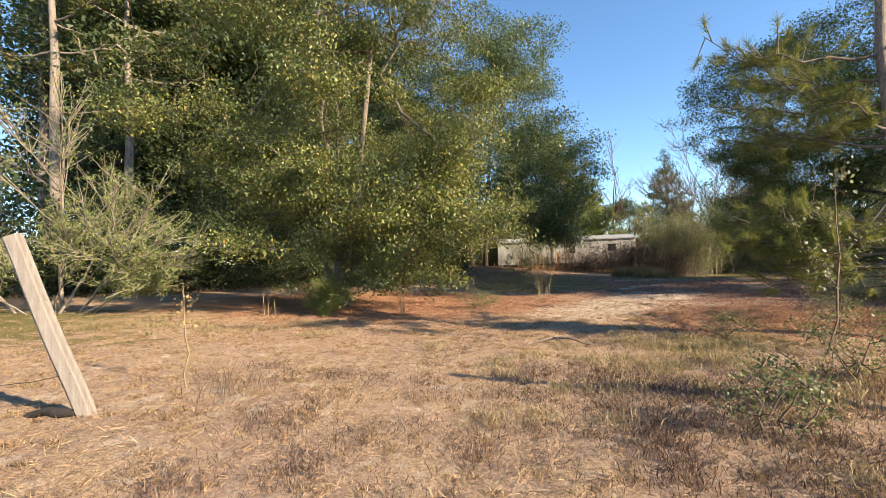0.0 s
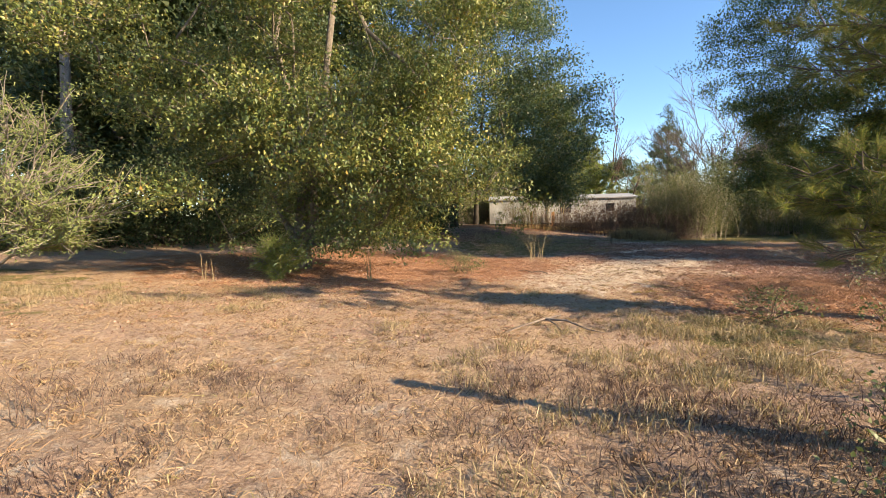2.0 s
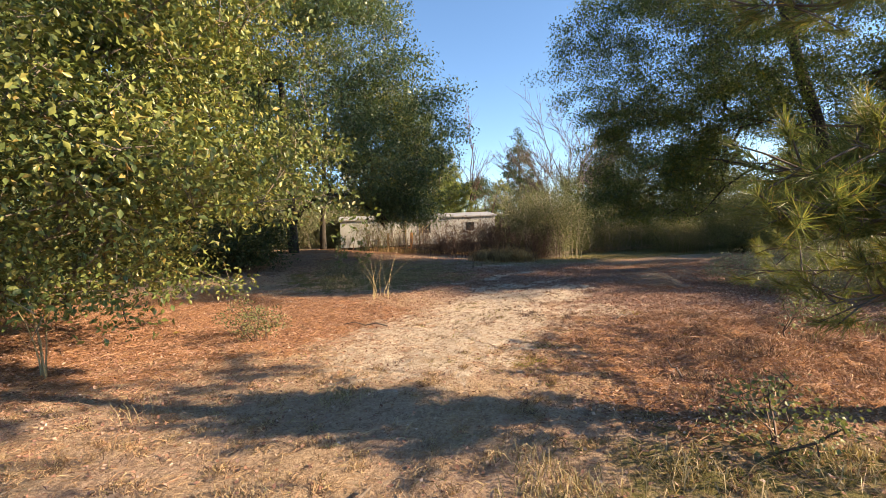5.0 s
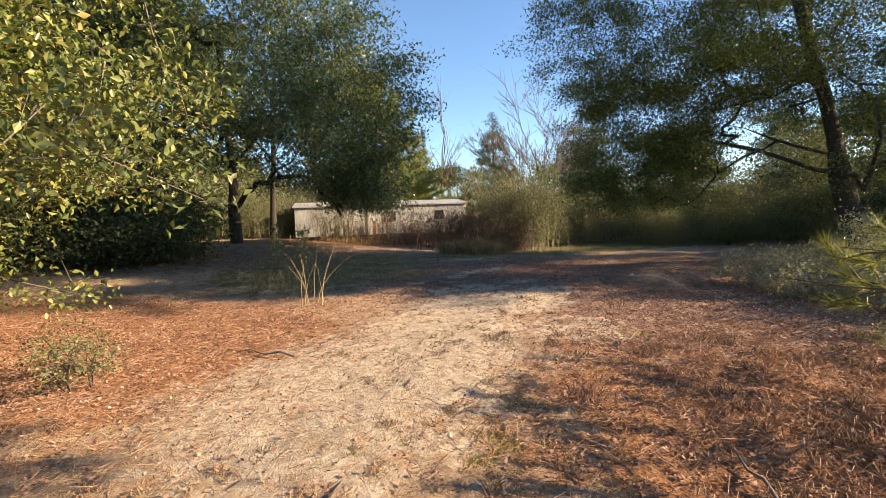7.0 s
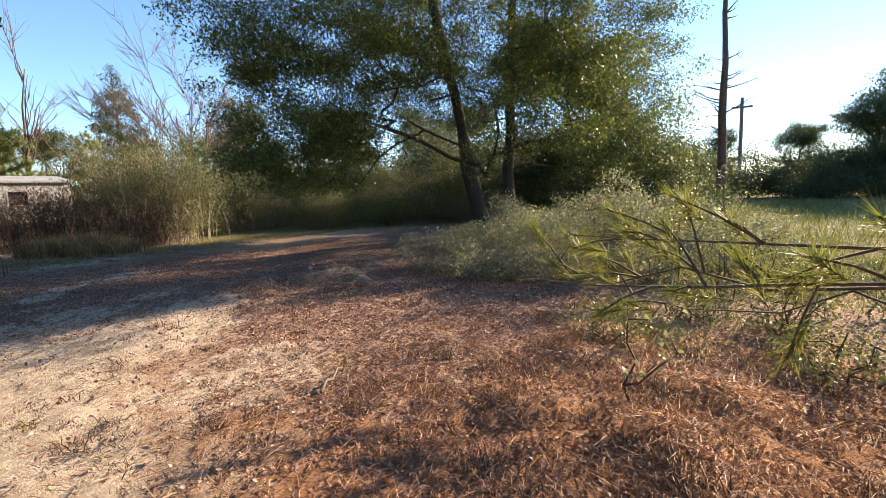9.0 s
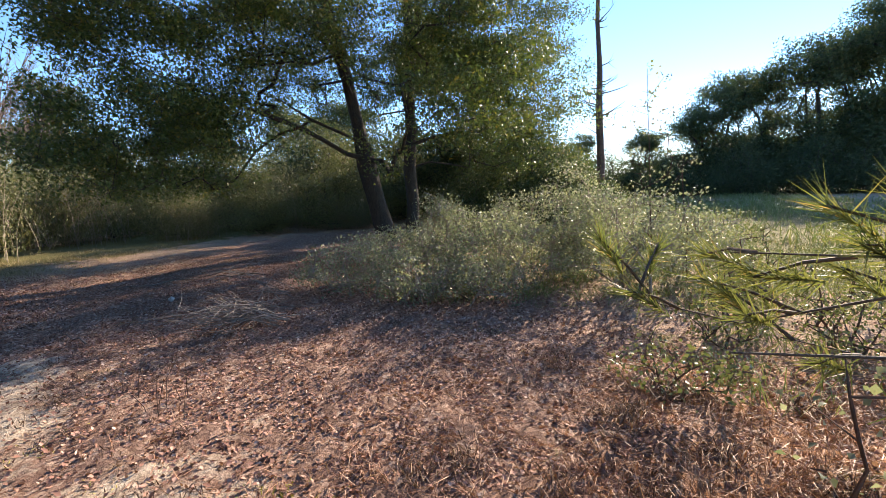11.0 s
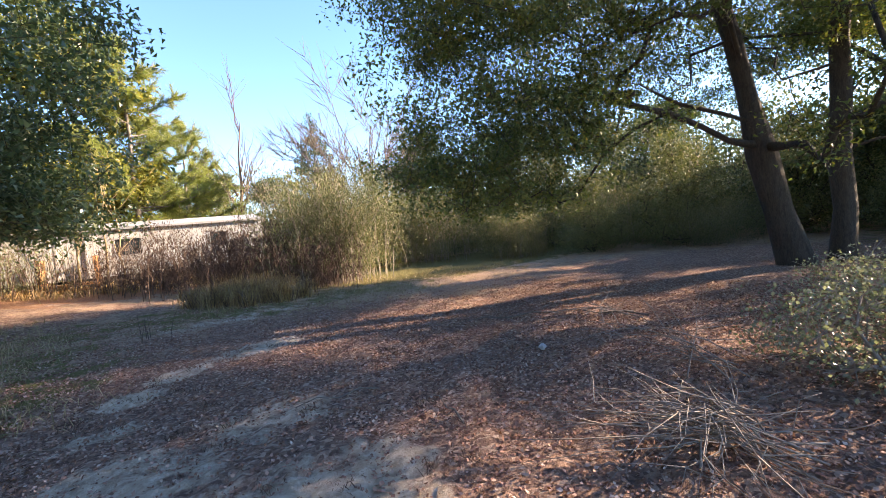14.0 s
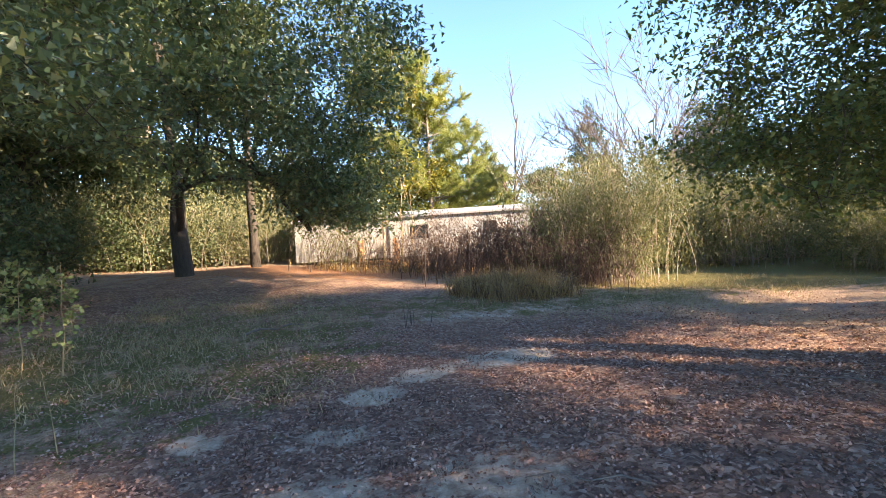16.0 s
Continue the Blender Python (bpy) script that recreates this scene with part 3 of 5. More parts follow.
# ---- trees ----
oak("oak_tree", -3.4, 14.3, "broad yellow-green oak with many stems and low skirts", [
    stem(0, 0, -0.1, -0.2, 0.1, 7.5), stem(0.1, 0, 0.3, -2.0, 0.3, 7), stem(0, 0, 0.3, 1.2, 0.5, 8.5), stem(0, 0, 0.3, 0.4, -1.2, 6), stem(0, 0, 0.4, -1.3, 1.6, 8), stem(0, 0, 0.5, 2.2, -0.6, 5)],
    [(0.6, -0.1, 7.0, 4.6, 4.2, 5.0), (-2.8, 0.2, 7.4, 3.4, 3.4, 4.0), (2.4, -0.6, 4.2, 3.2, 3.2, 3.4), (0.4, -2.2, 2.4, 3.0, 1.9, 1.6), (2.6, -1.4, 1.9, 2.4, 2.0, 1.4), (0, 1, 11.5, 3.5, 3.5, 2.8), (-4.6, -0.8, 5.2, 1.9, 2.0, 1.0), (3.4, 1.6, 2.2, 1.9, 1.7, 1.3)],
    2500, 72, 0.24, 0.092, OAK_SUNNY, 0.26, barkm=SUNLIT_BARK, width=0.27, slim=0.8, low=lambda p: 0.5 + 0.9 * np.maximum(0, -p[:, 0] - 1.0), shell=0.8, boughs=125, bough=0.66, up=0.9, trunks=6, wander=0.06, power=0.6)
oak("oak_tree", 2.4, 29.5, "tall dark green oak with several trunks in shade", [
    stem(-0.9, 0.8, -0.2, -1.1, 0.4, 9, bend=0.06), stem(0.7, 3.2, -0.2, 1.2, 1.5, 9, bend=0.06), stem(0.9, 2.6, 4.5, 3.4, -2.5, 8), stem(-1.0, 0.7, 3.5, 2.4, -3.5, 8)],
    [(0.0, -1.5, 9.5, 4.8, 5.0, 5.0), (3.8, -4.6, 6.2, 2.9, 2.8, 2.8), (2.1, -3.2, 10.8, 3.1, 3.2, 4.8), (-4, 0, 8, 3.5, 4, 4), (2.8, -3.6, 3.6, 2.8, 2.4, 1.3), (0, -1, 14, 3.4, 3.4, 2.6), (5.2, -2.2, 2.5, 1.8, 1.5, 1.3), (4.7, -2.6, 1.9, 1.6, 1.3, 0.9), (3.6, -2.8, 2.4, 1.4, 1.2, 0.9), (1.2, -7.3, 4.2, 2.3, 1.8, 1.3), (3.9, -1.6, 2.6, 1.6, 1.3, 1.1), (3.7, -1.8, 2.1, 1.4, 1.2, 0.9), (4.3, -1.4, 2.0, 1.3, 1.1, 0.9), (3.3, -1.2, 2.8, 1.4, 1.2, 0.9)],
    1650, 84, 0.36, 0.125, OAK_SHADED, 0.24, small=True, slim=0.7, low=lambda p: 2.0 - 1.1 * (p[:, 0] > 2.6), shell=0.4, boughs=440, bough=0.62, up=0.8, trunks=2, wander=0.06, power=0.62)
oak("oak_tree", 19.6, 15.4, "spreading olive-green oak with twin dark trunks", [
    stem(0, 0, -0.1, -1.1, 1.7, 10.2, 9, bend=0.06), stem(0.55, -0.65, -0.1, 1.1, -0.9, 10.8, 10, bend=0.05), stem(-0.3, 0.45, 3.1, -4.9, 6.2, 6.6, 10, 0.1), stem(-0.25, 0.35, 2.6, -6.2, 4.6, 5.0, 10, 0.1), stem(-0.4, 0.7, 4.4, -4.4, 0.8, 8.2), stem(0.75, -0.75, 4.7, 2.6, -2.4, 9.5, bend=0.1), stem(0.6, -0.7, 3.2, 4.6, -3.6, 6.0), stem(0.7, -0.7, 4.2, 3.5, 3.0, 8)],
    [(0, 0, 9, 6.2, 6.2, 4.4), (-4.6, 3.6, 7.4, 3.6, 3.6, 3.1), (-4.4, 4.4, 4.0, 2.9, 2.5, 2.2), (-4.3, 4.0, 4.7, 2.5, 2.3, 1.9), (-4.0, 4.6, 3.3, 2.4, 2.2, 1.5), (-4.0, -1.4, 7.0, 3.0, 3.0, 2.6), (2.2, -3.2, 8, 3.8, 3.2, 3.8), (0, 0, 13, 4, 4, 2.6), (-2.6, -2.4, 3.6, 1.8, 1.5, 1.3), (4, 3, 8, 4, 4, 4), (-1.0, -4.6, 4.5, 3.0, 1.2, 1.1), (-4.8, 2.8, 5.6, 2.8, 2.4, 2.0), (-5.2, 4.0, 8.6, 2.8, 3.1, 2.0), (2.6, -3.4, 4.6, 3.0, 2.0, 2.4), (5.0, -4.8, 6.2, 2.8, 2.0, 3.0), (5.0, -4.6, 3.2, 2.6, 1.8, 1.8)],
    3500, 112, 0.27, 0.084, OAK_RIGHT, 0.3, slim=0.6, small=True, low=lambda p: 1.8 + 0 * p[:, 0], shell=0.4, boughs=680, bough=0.56, up=0.8, trunks=2, wander=0.06, power=0.7, high=0.05)

# woodland behind and around: a few trees built once and set again
wood_a = oak("woodland_tree", -9.5, 25, "dense dark green woodland oak", [stem(0, 0, -0.1, 0.3, 0.2, 8), stem(0, 0, 2, 1.5, -1, 9)],
             [(0, 0, 8.5, 4.2, 4.2, 4.6), (0.5, 0, 4.2, 3.4, 3.4, 2.6), (0, 0.5, 12, 2.6, 2.6, 2.2)], 400, 90, 0.6, 0.22, WOODS_LEAF, 0.26, low=lambda p: 1.2 + 0 * p[:, 0], shell=0.4, group="woodland trees", boughs=70, bough=0.9, limbs=6, twigs=0, small=True)
wood_b = oak("woodland_tree", -15.5, 22, "tall narrow dark green woodland tree", [stem(0, 0, -0.1, -0.3, 0.2, 10), stem(0, 0, 3, -1.5, 1, 9)],
             [(0, 0, 10, 3.4, 3.4, 5.6), (0.5, 0, 5.0, 3.0, 3.0, 3), (0, 0.5, 15, 2.0, 2.0, 2.2)], 400, 90, 0.6, 0.22, WOODS_LEAF, 0.24, low=lambda p: 0.8 + 0 * p[:, 0], shell=0.4, group="woodland trees", boughs=70, bough=0.9, limbs=6, twigs=0, small=True)
bush_a = oak("understory_bush", -7.5, 21.5, "green understory bush at the wood edge", [stem(0, 0, -0.1, 0.2, 0.1, 1.8, 4), stem(0, 0, 0, -0.8, 0.3, 1.6, 4), stem(0, 0, 0, 0.8, -0.3, 1.7, 4)],
             [(0, 0, 0.55, 1.7, 1.6, 0.5), (0.2, 0, 2.2, 1.0, 1.0, 1.1), (1.2, 0.3, 1.4, 1.1, 0.9, 0.9), (-1.1, 0.5, 1.2, 1.2, 1.1, 0.8), (-0.4, -0.9, 1.7, 0.9, 0.9, 0.8), (0.6, 1.2, 1.0, 1.1, 0.9, 0.9), (-1.7, -0.3, 0.8, 0.8, 0.8, 0.6), (1.9, -0.6, 0.8, 0.9, 0.8, 0.7), (0.1, 0.2, 3.1, 0.6, 0.6, 0.8)], 240, 75, 0.4, 0.1, WOODS_LEAF, 0.06, small=True, shell=0.0, low=lambda p: 0.2 + 0 * p[:, 0], group="understory bushes", category="bush", limbs=3, twigs=2, trunks=3)
bush_y = oak("understory_bush", 24, 31, "pale olive understory bush in sunlight", [stem(0, 0, -0.1, 0.2, 0.1, 2.8, 4), stem(0, 0, 0, -0.8, 0.3, 2.6, 4), stem(0, 0, 0, 0.8, -0.3, 2.7, 4)],
             [(0, 0, 0.7, 2.0, 1.9, 0.6), (0.2, 0, 3.4, 1.2, 1.2, 1.3), (1.4, 0.3, 2.0, 1.3, 1.1, 1.2), (-1.2, 0.5, 1.9, 1.4, 1.3, 1.1), (-0.5, -1.1, 2.5, 1.1, 1.1, 1.0), (0.7, 1.4, 1.5, 1.3, 1.1, 1.1), (-2.0, -0.3, 1.1, 1.0, 1.0, 0.9), (2.2, -0.6, 1.1, 1.1, 1.0, 0.9), (0.1, 0.2, 4.6, 0.7, 0.7, 0.9)], 260, 85, 0.45, 0.1, OLIVE_LEAF, 0.07, small=True, shell=0.0, low=lambda p: 0.2 + 0 * p[:, 0], group="understory bushes", category="bush", limbs=3, twigs=2, trunks=3)


def again(ob, places):
    for x, y, turn, k in places:
        copy_thing(ob, Matrix.Translation((x, y, float(height(x, y)) - 0.05)) @ Matrix.Rotation(radians(turn), 4, "Z") @ Matrix.Scale(k, 4))


again(wood_a, [(-6, 34, 80, 1.3), (-13, 29, 200, 1.3), (-20, 27, 20, 1.4), (-2, 46, 50, 1.2), (52, 30, 60, 0.85), (29.5, 14.3, 10, 0.72), (36, 36, 10, 0.7), (39, 40, 130, 0.6), (56, 12, 140, 0.5), (50, 0, 90, 0.45), (48.4, -4, 10, 0.55), (45, -11.2, 50, 0.85), (53, -8, 120, 0.8), (14, 66, 30, 0.8), (44, 60, 100, 0.8), (30, 74, 10, 0.8)])
again(wood_b, [(-9, 37, 80, 1.3), (-18, 33, 200, 1.2), (-24, 30, 20, 1.3), (-12.5, 24, 40, 1.2), (46.9, -7.7, 20, 0.6), (42.5, -14.5, 40, 0.8), (47, -16, 100, 0.85), (54, 5, 90, 0.4), (50, 36, 30, 0.7), (38, 50, 120, 0.75), (22, 70, 50, 0.7)])
again(bush_a, [(52, -1, 0, 1.5), (53, 3, 60, 1.4), (51, -5, 90, 1.7), (50, -9, 30, 1.8), (55, 7, 140, 1.6), (47, -12, 200, 1.9), (-10.5, 19.8, 40, 1.2), (-13, 17.5, 90, 1.3), (-4, 24, 10, 1.3), (-0.5, 25, 130, 1.0), (-16, 15, 60, 1.4), (-3, 36, 20, 1.5), (-6, 30, 90, 1.5), (1, 40, 200, 1.4), (4.5, 45, 20, 1.7), (1.8, 44, 80, 1.6), (7.2, 47, 120, 1.8), (-1, 41, 60, 1.5), (-4.5, 39, 60, 1.5), (24, 11, 60, 1.1), (22.6, 9.4, 100, 0.8), (33, 13, 40, 1.4), (34, 19, 0, 1.8), (37, 15, 80, 1.9), (31.5, 23, 160, 1.7), (38, 22, 240, 2.0), (31, 11, 300, 1.5), (36, 10.5, 20, 1.6), (40, 9, 20, 1.5), (48, 10, 30, 1.6), (46, -6, 30, 1.5), (-3.5, 34, 30, 1.2), (-12, 33, 30, 1.3), (44, 0, 60, 1.0), (42.5, -5, 20, 1.1), (41, -9, 80, 1.2), (45, 6, 10, 1.0), (39, -12, 40, 1.3)])
again(bush_y, [(26, 20, 0, 0.85), (26.5, 13.3, 10, 0.75), (29, 17, 90, 0.95), (23.5, 22.5, 200, 0.6), (-3.4, 38, 0, 1.0), (1.6, 41, 90, 1.1), (19.5, 31.5, 40, 0.75), (33, 30, 120, 1.1), (27.5, 27, 50, 1.0), (21, 34, 100, 1.1), (31, 23, 10, 1.2), (35, 27, 200, 1.4), (29, 36, 20, 1.2), (23.5, 26.5, 10, 0.7)])

# pines
pine("pine_tree", 7.3, 7.05, "loblolly pine with low sweeping needle boughs", 9.5, 0.13, 2.9, 3.3, 10, 28, 0.2, PINE_NEEDLE, needles=95, droop=0.12, single=True, wide=0.0034, bare=(55, 170, 6.0),
     extra=[(rng.uniform(1.2, 2.6), rng.uniform(-1.9, -1.0), rng.uniform(-0.2, 1.0), rng.uniform(0.9, 2.3), 0.9) for _ in range(6)] + [(z, x, y, z + u, 1.2) for z, x, y, u in ((3.1, -1.6, 0.9, 0.6), (3.3, -1.3, 1.8, 0.4), (3.6, -1.7, 0.2, 0.7), (3.8, -0.9, 2.2, 0.7), (4.2, -1.6, 1.2, 0.5))] + [(1.15, 0.0, 3.2, 1.0, 0.34), (1.3, 0.5, 3.0, 1.25, 0.3), (1.1, 1.2, 3.3, 0.9, 0.3), (0.9, 0.9, 2.6, 0.75, 0.15), (1.7, -1.7, 0.6, 2.1, 1.3), (2.0, -1.9, 1.1, 2.0, 1.3), (1.4, -1.6, 1.0, 1.5, 1.3), (1.3, -1.5, 0.9, 0.9, 1.2), (1.9, -1.4, 1.1, 1.9, 1.3), (1.9, -2.2, 0.8, 1.6, 1.2)])
pine("pine_tree", 11.0, 40.2, "sunlit yellow-green pine behind the mobile home", 12.0, 0.18, 4.4, 2.0, 19, 34, 0.42, PINE_SUNLIT, needles=56, wide=0.011)
pine("pine_tree", 14.0, 43.5, "sunlit yellow-green pine behind the mobile home", 9.0, 0.15, 3.6, 1.6, 15, 26, 0.42, PINE_SUNLIT, needles=50, wide=0.011)
far_pine = pine("pine_tree", -15.1, 17.2, "tall pine with a bare grey trunk", 19, 0.24, 3.4, 9.5, 9, 12, 0.4, PINE_NEEDLE, needles=16, wide=0.02, group="tall pines", sparse=0.3)
again(far_pine, [(-13.8, 19.5, 40, 1.0), (-19, 21, 100, 1.1), (-7, 28, 200, 1.1), (-22, 15, 10, 1.0), (-4, 40, 60, 1.1), (-28, 22, 20, 1.2), (33, 64, 90, 0.8)])
young_pine = pine("pine_tree", 16.5, 52, "sunlit bushy young pine", 8, 0.12, 2.4, 0.8, 12, 14, 0.45, PINE_SUNLIT, needles=14, wide=0.03, group="young pines")
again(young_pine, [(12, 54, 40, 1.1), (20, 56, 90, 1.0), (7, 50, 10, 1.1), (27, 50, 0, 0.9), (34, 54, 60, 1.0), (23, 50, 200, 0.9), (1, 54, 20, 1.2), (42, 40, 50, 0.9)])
seedling = pine("pine_seedling", -3.2, 12.2, "knee-high bushy green pine seedling in straw", 0.72, 0.02, 0.26, 0.12, 6, 7, 0.22, PINE_SUNLIT, needles=40, category="pine seedling")

oak("autumn_tree", 8.6, 41, "yellowing autumn tree behind the mobile home", [stem(0, 0, -0.1, 0.2, 0, 9), stem(0, 0, 2, -1.4, 0.4, 8)], [(0, 0, 8, 2.6, 2.6, 4.4), (0.6, 0, 4.4, 2.6, 2.4, 2.2), (0, 0, 11.5, 1.6, 1.6, 2)], 520, 60, 0.42, 0.17, YELLOW_LEAF, 0.2, low=lambda p: 1.6 + 0 * p[:, 0], boughs=80, bough=0.7, limbs=6, twigs=0)

# the spired cedar, far off
cone = [(0, 0, z, 0.25 + 0.34 * (15.5 - z), 0.25 + 0.34 * (15.5 - z), 0.7) for z in (2, 3.4, 4.8, 6.2, 7.6, 9, 10.4, 11.6, 12.8, 13.8, 14.8, 15.4)]
oak("cedar_tree", 29.9, 58.3, "spired dark green cedar behind the bushes", [stem(0, 0, -0.1, 0, 0, 15.2, 8, 0.05)], cone, 760, 46, 0.3, 0.2, CEDAR_LEAF, 0.22, shell=0.6, limbs=4, twigs=0, width=0.25)

# bare trees
bare_tree("bare_tree", 23.0, 36.9, "leafless grey tree with many rising stems", [(0, 0, -0.1, -0.1, 0, 1, 7.6, 0.13), (0, 0, 0, 0.3, 0.1, 1, 8.0, 0.14), (0, 0, 0.2, -0.5, 0.2, 1, 7.0, 0.11), (0.1, 0, 0.2, 0.65, 0, 1, 7.0, 0.11), (0, 0, 0.4, 0.05, -0.2, 1, 6.8, 0.1), (0, 0, 0.5, -0.8, -0.1, 1, 6.0, 0.09)], 3, 6, 0.42, BARE_BARK)
bare_tree("bare_tree", 17.6, 46, "leafless slim dead tree behind the mobile home", [(0, 0, -0.1, 0.04, 0, 1, 10.0, 0.15), (0.1, 0, 4.5, 0.4, 0, 1, 4.2, 0.08), (0.1, 0, 5.2, -0.4, 0, 1, 3.4, 0.07)], 2, 6, 0.45)
bare_tree("bare_tree", 17.4, 43.5, "leafless leaning dead tree behind the mobile home", [(0, 0, -0.1, 0.4, 0, 1, 6, 0.13), (0.2, 0, 0.4, -0.35, 0, 1, 4.5, 0.09)], 2, 5, 0.6)
snag = thing("dead_pine", 29.5, 7.2, "standing dead pine snag with short broken limbs", "dead tree")
zs = np.linspace(-0.1, 13, 12)
part("trunk", mesh("trunk", *tube_geo(np.stack([0.9 * zs / 13 + 0.05 * np.sin(zs), 0.04 * np.cos(1.3 * zs), zs], 1), 0.23 - 0.013 * zs, 9, 0.1), smooth=True), BROWN_TWIG, snag)
for k in range(26):
    zz = rng.uniform(3.0, 12.8)
    az, L = rng.uniform(0, 2 * np.pi), rng.uniform(0.4, 1.5)
    o = np.array([0.9 * zz / 13, 0, zz])
    out = []
    fork(o, unit(np.array([np.cos(az), np.sin(az), rng.uniform(-0.1, 0.5)])), L, 0.04, 1, out, 0.2, 2, 0.6)
    part("limb", mesh("limb", *joined(*[g for _, g in out]), smooth=True), BROWN_TWIG, snag)
for x, y, tall in ((8.8, 32.0, 4.0), (8.1, 32.6, 3.2), (9.4, 33.0, 3.6)):
    bare_tree("thin_sapling", x, y, "thin bare sapling in orange pine straw", [(0, 0, -0.1, 0.03, 0, 1, tall, 0.045)], 1, 5, 0.6, TAN_STEM, "sapling")

for x, y in ((3.2, 21.2), (3.9, 20.9)):
    oak("sapling", x, y, "thin pale green sapling in the shade", [stem(0, 0, -0.05, 0.05, 0.05, 1.5, 6, 0.02)], [(0, 0, 0.9, 0.22, 0.22, 0.65)], 30, 8, 0.06, 0.07, PALE_SPRAY, 0.012, barkm=TAN_STEM, twigs=2, limbs=4, tip_r=0.004, category="sapling")

# the pale feathery shrub by the post
shrub = thing("feathery_shrub", -10.0, 11.3, "pale feathery shrub with bare grey stems", "shrub")
out = []
for sx, dx, dz, L, r in ((0, 0.08, 1, 4.9, 0.055), (0.2, 0.5, 1, 3.2, 0.04), (-0.3, -0.4, 1, 3.6, 0.045), (0.5, 1.1, 0.9, 3.2, 0.035), (-0.6, -0.9, 0.8, 3.0, 0.035), (0.8, 1.4, 0.6, 2.8, 0.03), (0.1, 0.3, 0.8, 2.4, 0.03), (-0.2, -0.2, 0.7, 2.2, 0.03), (1.0, 0.9, 0.7, 2.0, 0.025)):
    fork(np.array([sx, rng.normal(0, 0.2), -0.05]), unit(np.array([dx, rng.normal(0, 0.35), dz])), L * 0.88, r, 2, out, 0.05, 10, 0.55)
tree_wood(shrub, out, 0.05, GREY_TWIG, 30, 9)
tips = np.concatenate([g[0][2:] for r, g in out if r < 0.03])
L = cluster(tips[rng.integers(0, len(tips), 26000)], 1, 0.07)
L[:, 2] = np.maximum(L[:, 2], 0.05)
tagged(part("foliage", mesh("foliage", *leaf_geo(L, 0.1, 0.3, 0.15, small=True)), PALE_SPRAY, shrub), kind="stuff")

# shrubs at the edge of the leaf litter
YAU = [(12.9, 10.2, 1.5, 0.7), (13.0, 12.4, 1.3, 0.6), (12.4, 11.2, 0.95, 1.0), (13.2, 13.2, 0.75, 0.9), (12.3, 9.5, 1.2, 0.95), (14.0, 10.6, 1.25, 1.3), (14.2, 12.0, 1.0, 1.2), (13.6, 8.4, 0.9, 1.0), (12.2, 13.7, 0.7, 0.8), (11.6, 12.4, 0.6, 0.6), (15.2, 13.6, 0.6, 1.0), (15.6, 9.0, 1.2, 1.2), (11.7, 11.5, 0.5, 0.6)]
for x, y, tall, wide in YAU:
    tall *= 1.12
    oak("yaupon_shrub", x, y, "small-leaved glossy shrub at the leaf litter", [stem(rng.normal(0, 0.2), rng.normal(0, 0.2), -0.05, rng.normal(0, wide * 0.4), rng.normal(0, wide * 0.4), tall * 0.85, 4, 0.06) for _ in range(5)],
        [(0, 0, tall * 0.55, wide, wide, tall * 0.5)], int(54 * wide * max(0.7, tall)) + 18, 52, 0.14, 0.037, YAUPON_LEAF, 0.02, barkm=GREY_TWIG, twigs=4, trunks=5, limbs=3, tip_r=0.004, low=lambda p: 0.05 + 0 * p[:, 0], group="yaupon shrubs", category="shrub", shell=0.3)
for x, y, tall, lab in ((12.3, 9.2, 3.0, "thin leafy sapling among the shrubs"), (13.0, 8.5, 2.0, "thin leafy sapling among the shrubs"), (7.7, 9.55, 0.75, "thin sapling with a few dull leaves")):
    oak("sapling", x, y, lab, [stem(0, 0, -0.05, 0.12, 0.05, tall, 6, 0.03)], [(0.05, 0, tall * 0.6, 0.3, 0.3, tall * 0.4)], int(14 * tall), 8, 0.08, 0.045, YAUPON_LEAF, 0.013, barkm=BROWN_TWIG, twigs=1, limbs=4, tip_r=0.003, category="sapling")
oak("sapling", -3.0, 5.1, "thin pale sapling with a few autumn leaves", [stem(0, 0, -0.05, -0.05, 0.05, 1.25, 7, 0.015)], [(0, 0, 0.8, 0.1, 0.1, 0.5)], 14, 5, 0.05, 0.04, GOLD_GRASS, 0.011, barkm=TAN_STEM, twigs=1, limbs=3, tip_r=0.003, category="sapling")
oak("sapling", 5.2, 6.1, "leaning thin bare sapling under the pine", [stem(0, 0, -0.05, 0.5, 0.2, 2.8, 7, 0.05)], [(0.3, 0.1, 1.9, 0.5, 0.4, 0.9)], 22, 8, 0.1, 0.06, YAUPON_LEAF, 0.016, barkm=BROWN_TWIG, twigs=2, limbs=4, tip_r=0.004, category="sapling")
for x, y, tall in ((2.7, 3.65, 0.45), (3.2, 4.3, 0.4), (4.55, 5.0, 0.75), (5.6, 6.6, 0.6), (4.9, 7.7, 0.4), (1.2, 12.9, 0.5), (0.9, 13.6, 0.6), (9.8, 8.3, 0.5), (10.6, 8.0, 0.6), (11.2, 8.7, 0.75), (10.9, 7.2, 0.55), (11.9, 8.1, 0.8), (9.6, 7.2, 0.45), (8.8, 8.1, 0.35), (10.2, 9.1, 0.5), (8.9, 9.9, 0.35)):
    oak("low_shrub", x, y, "low green shrub in the dry grass", [stem(rng.normal(0, 0.08), rng.normal(0, 0.08), -0.05, rng.normal(0, 0.2), rng.normal(0, 0.2), tall * 0.9, 4, 0.04) for _ in range(4)],
        [(0, 0, tall * 0.55, 0.38, 0.38, tall * 0.5)], 26, 22, 0.09, 0.034, OLIVE_LEAF, 0.012, barkm=BROWN_TWIG, twigs=2, trunks=4, limbs=2, tip_r=0.003, group="low shrubs", category="shrub")


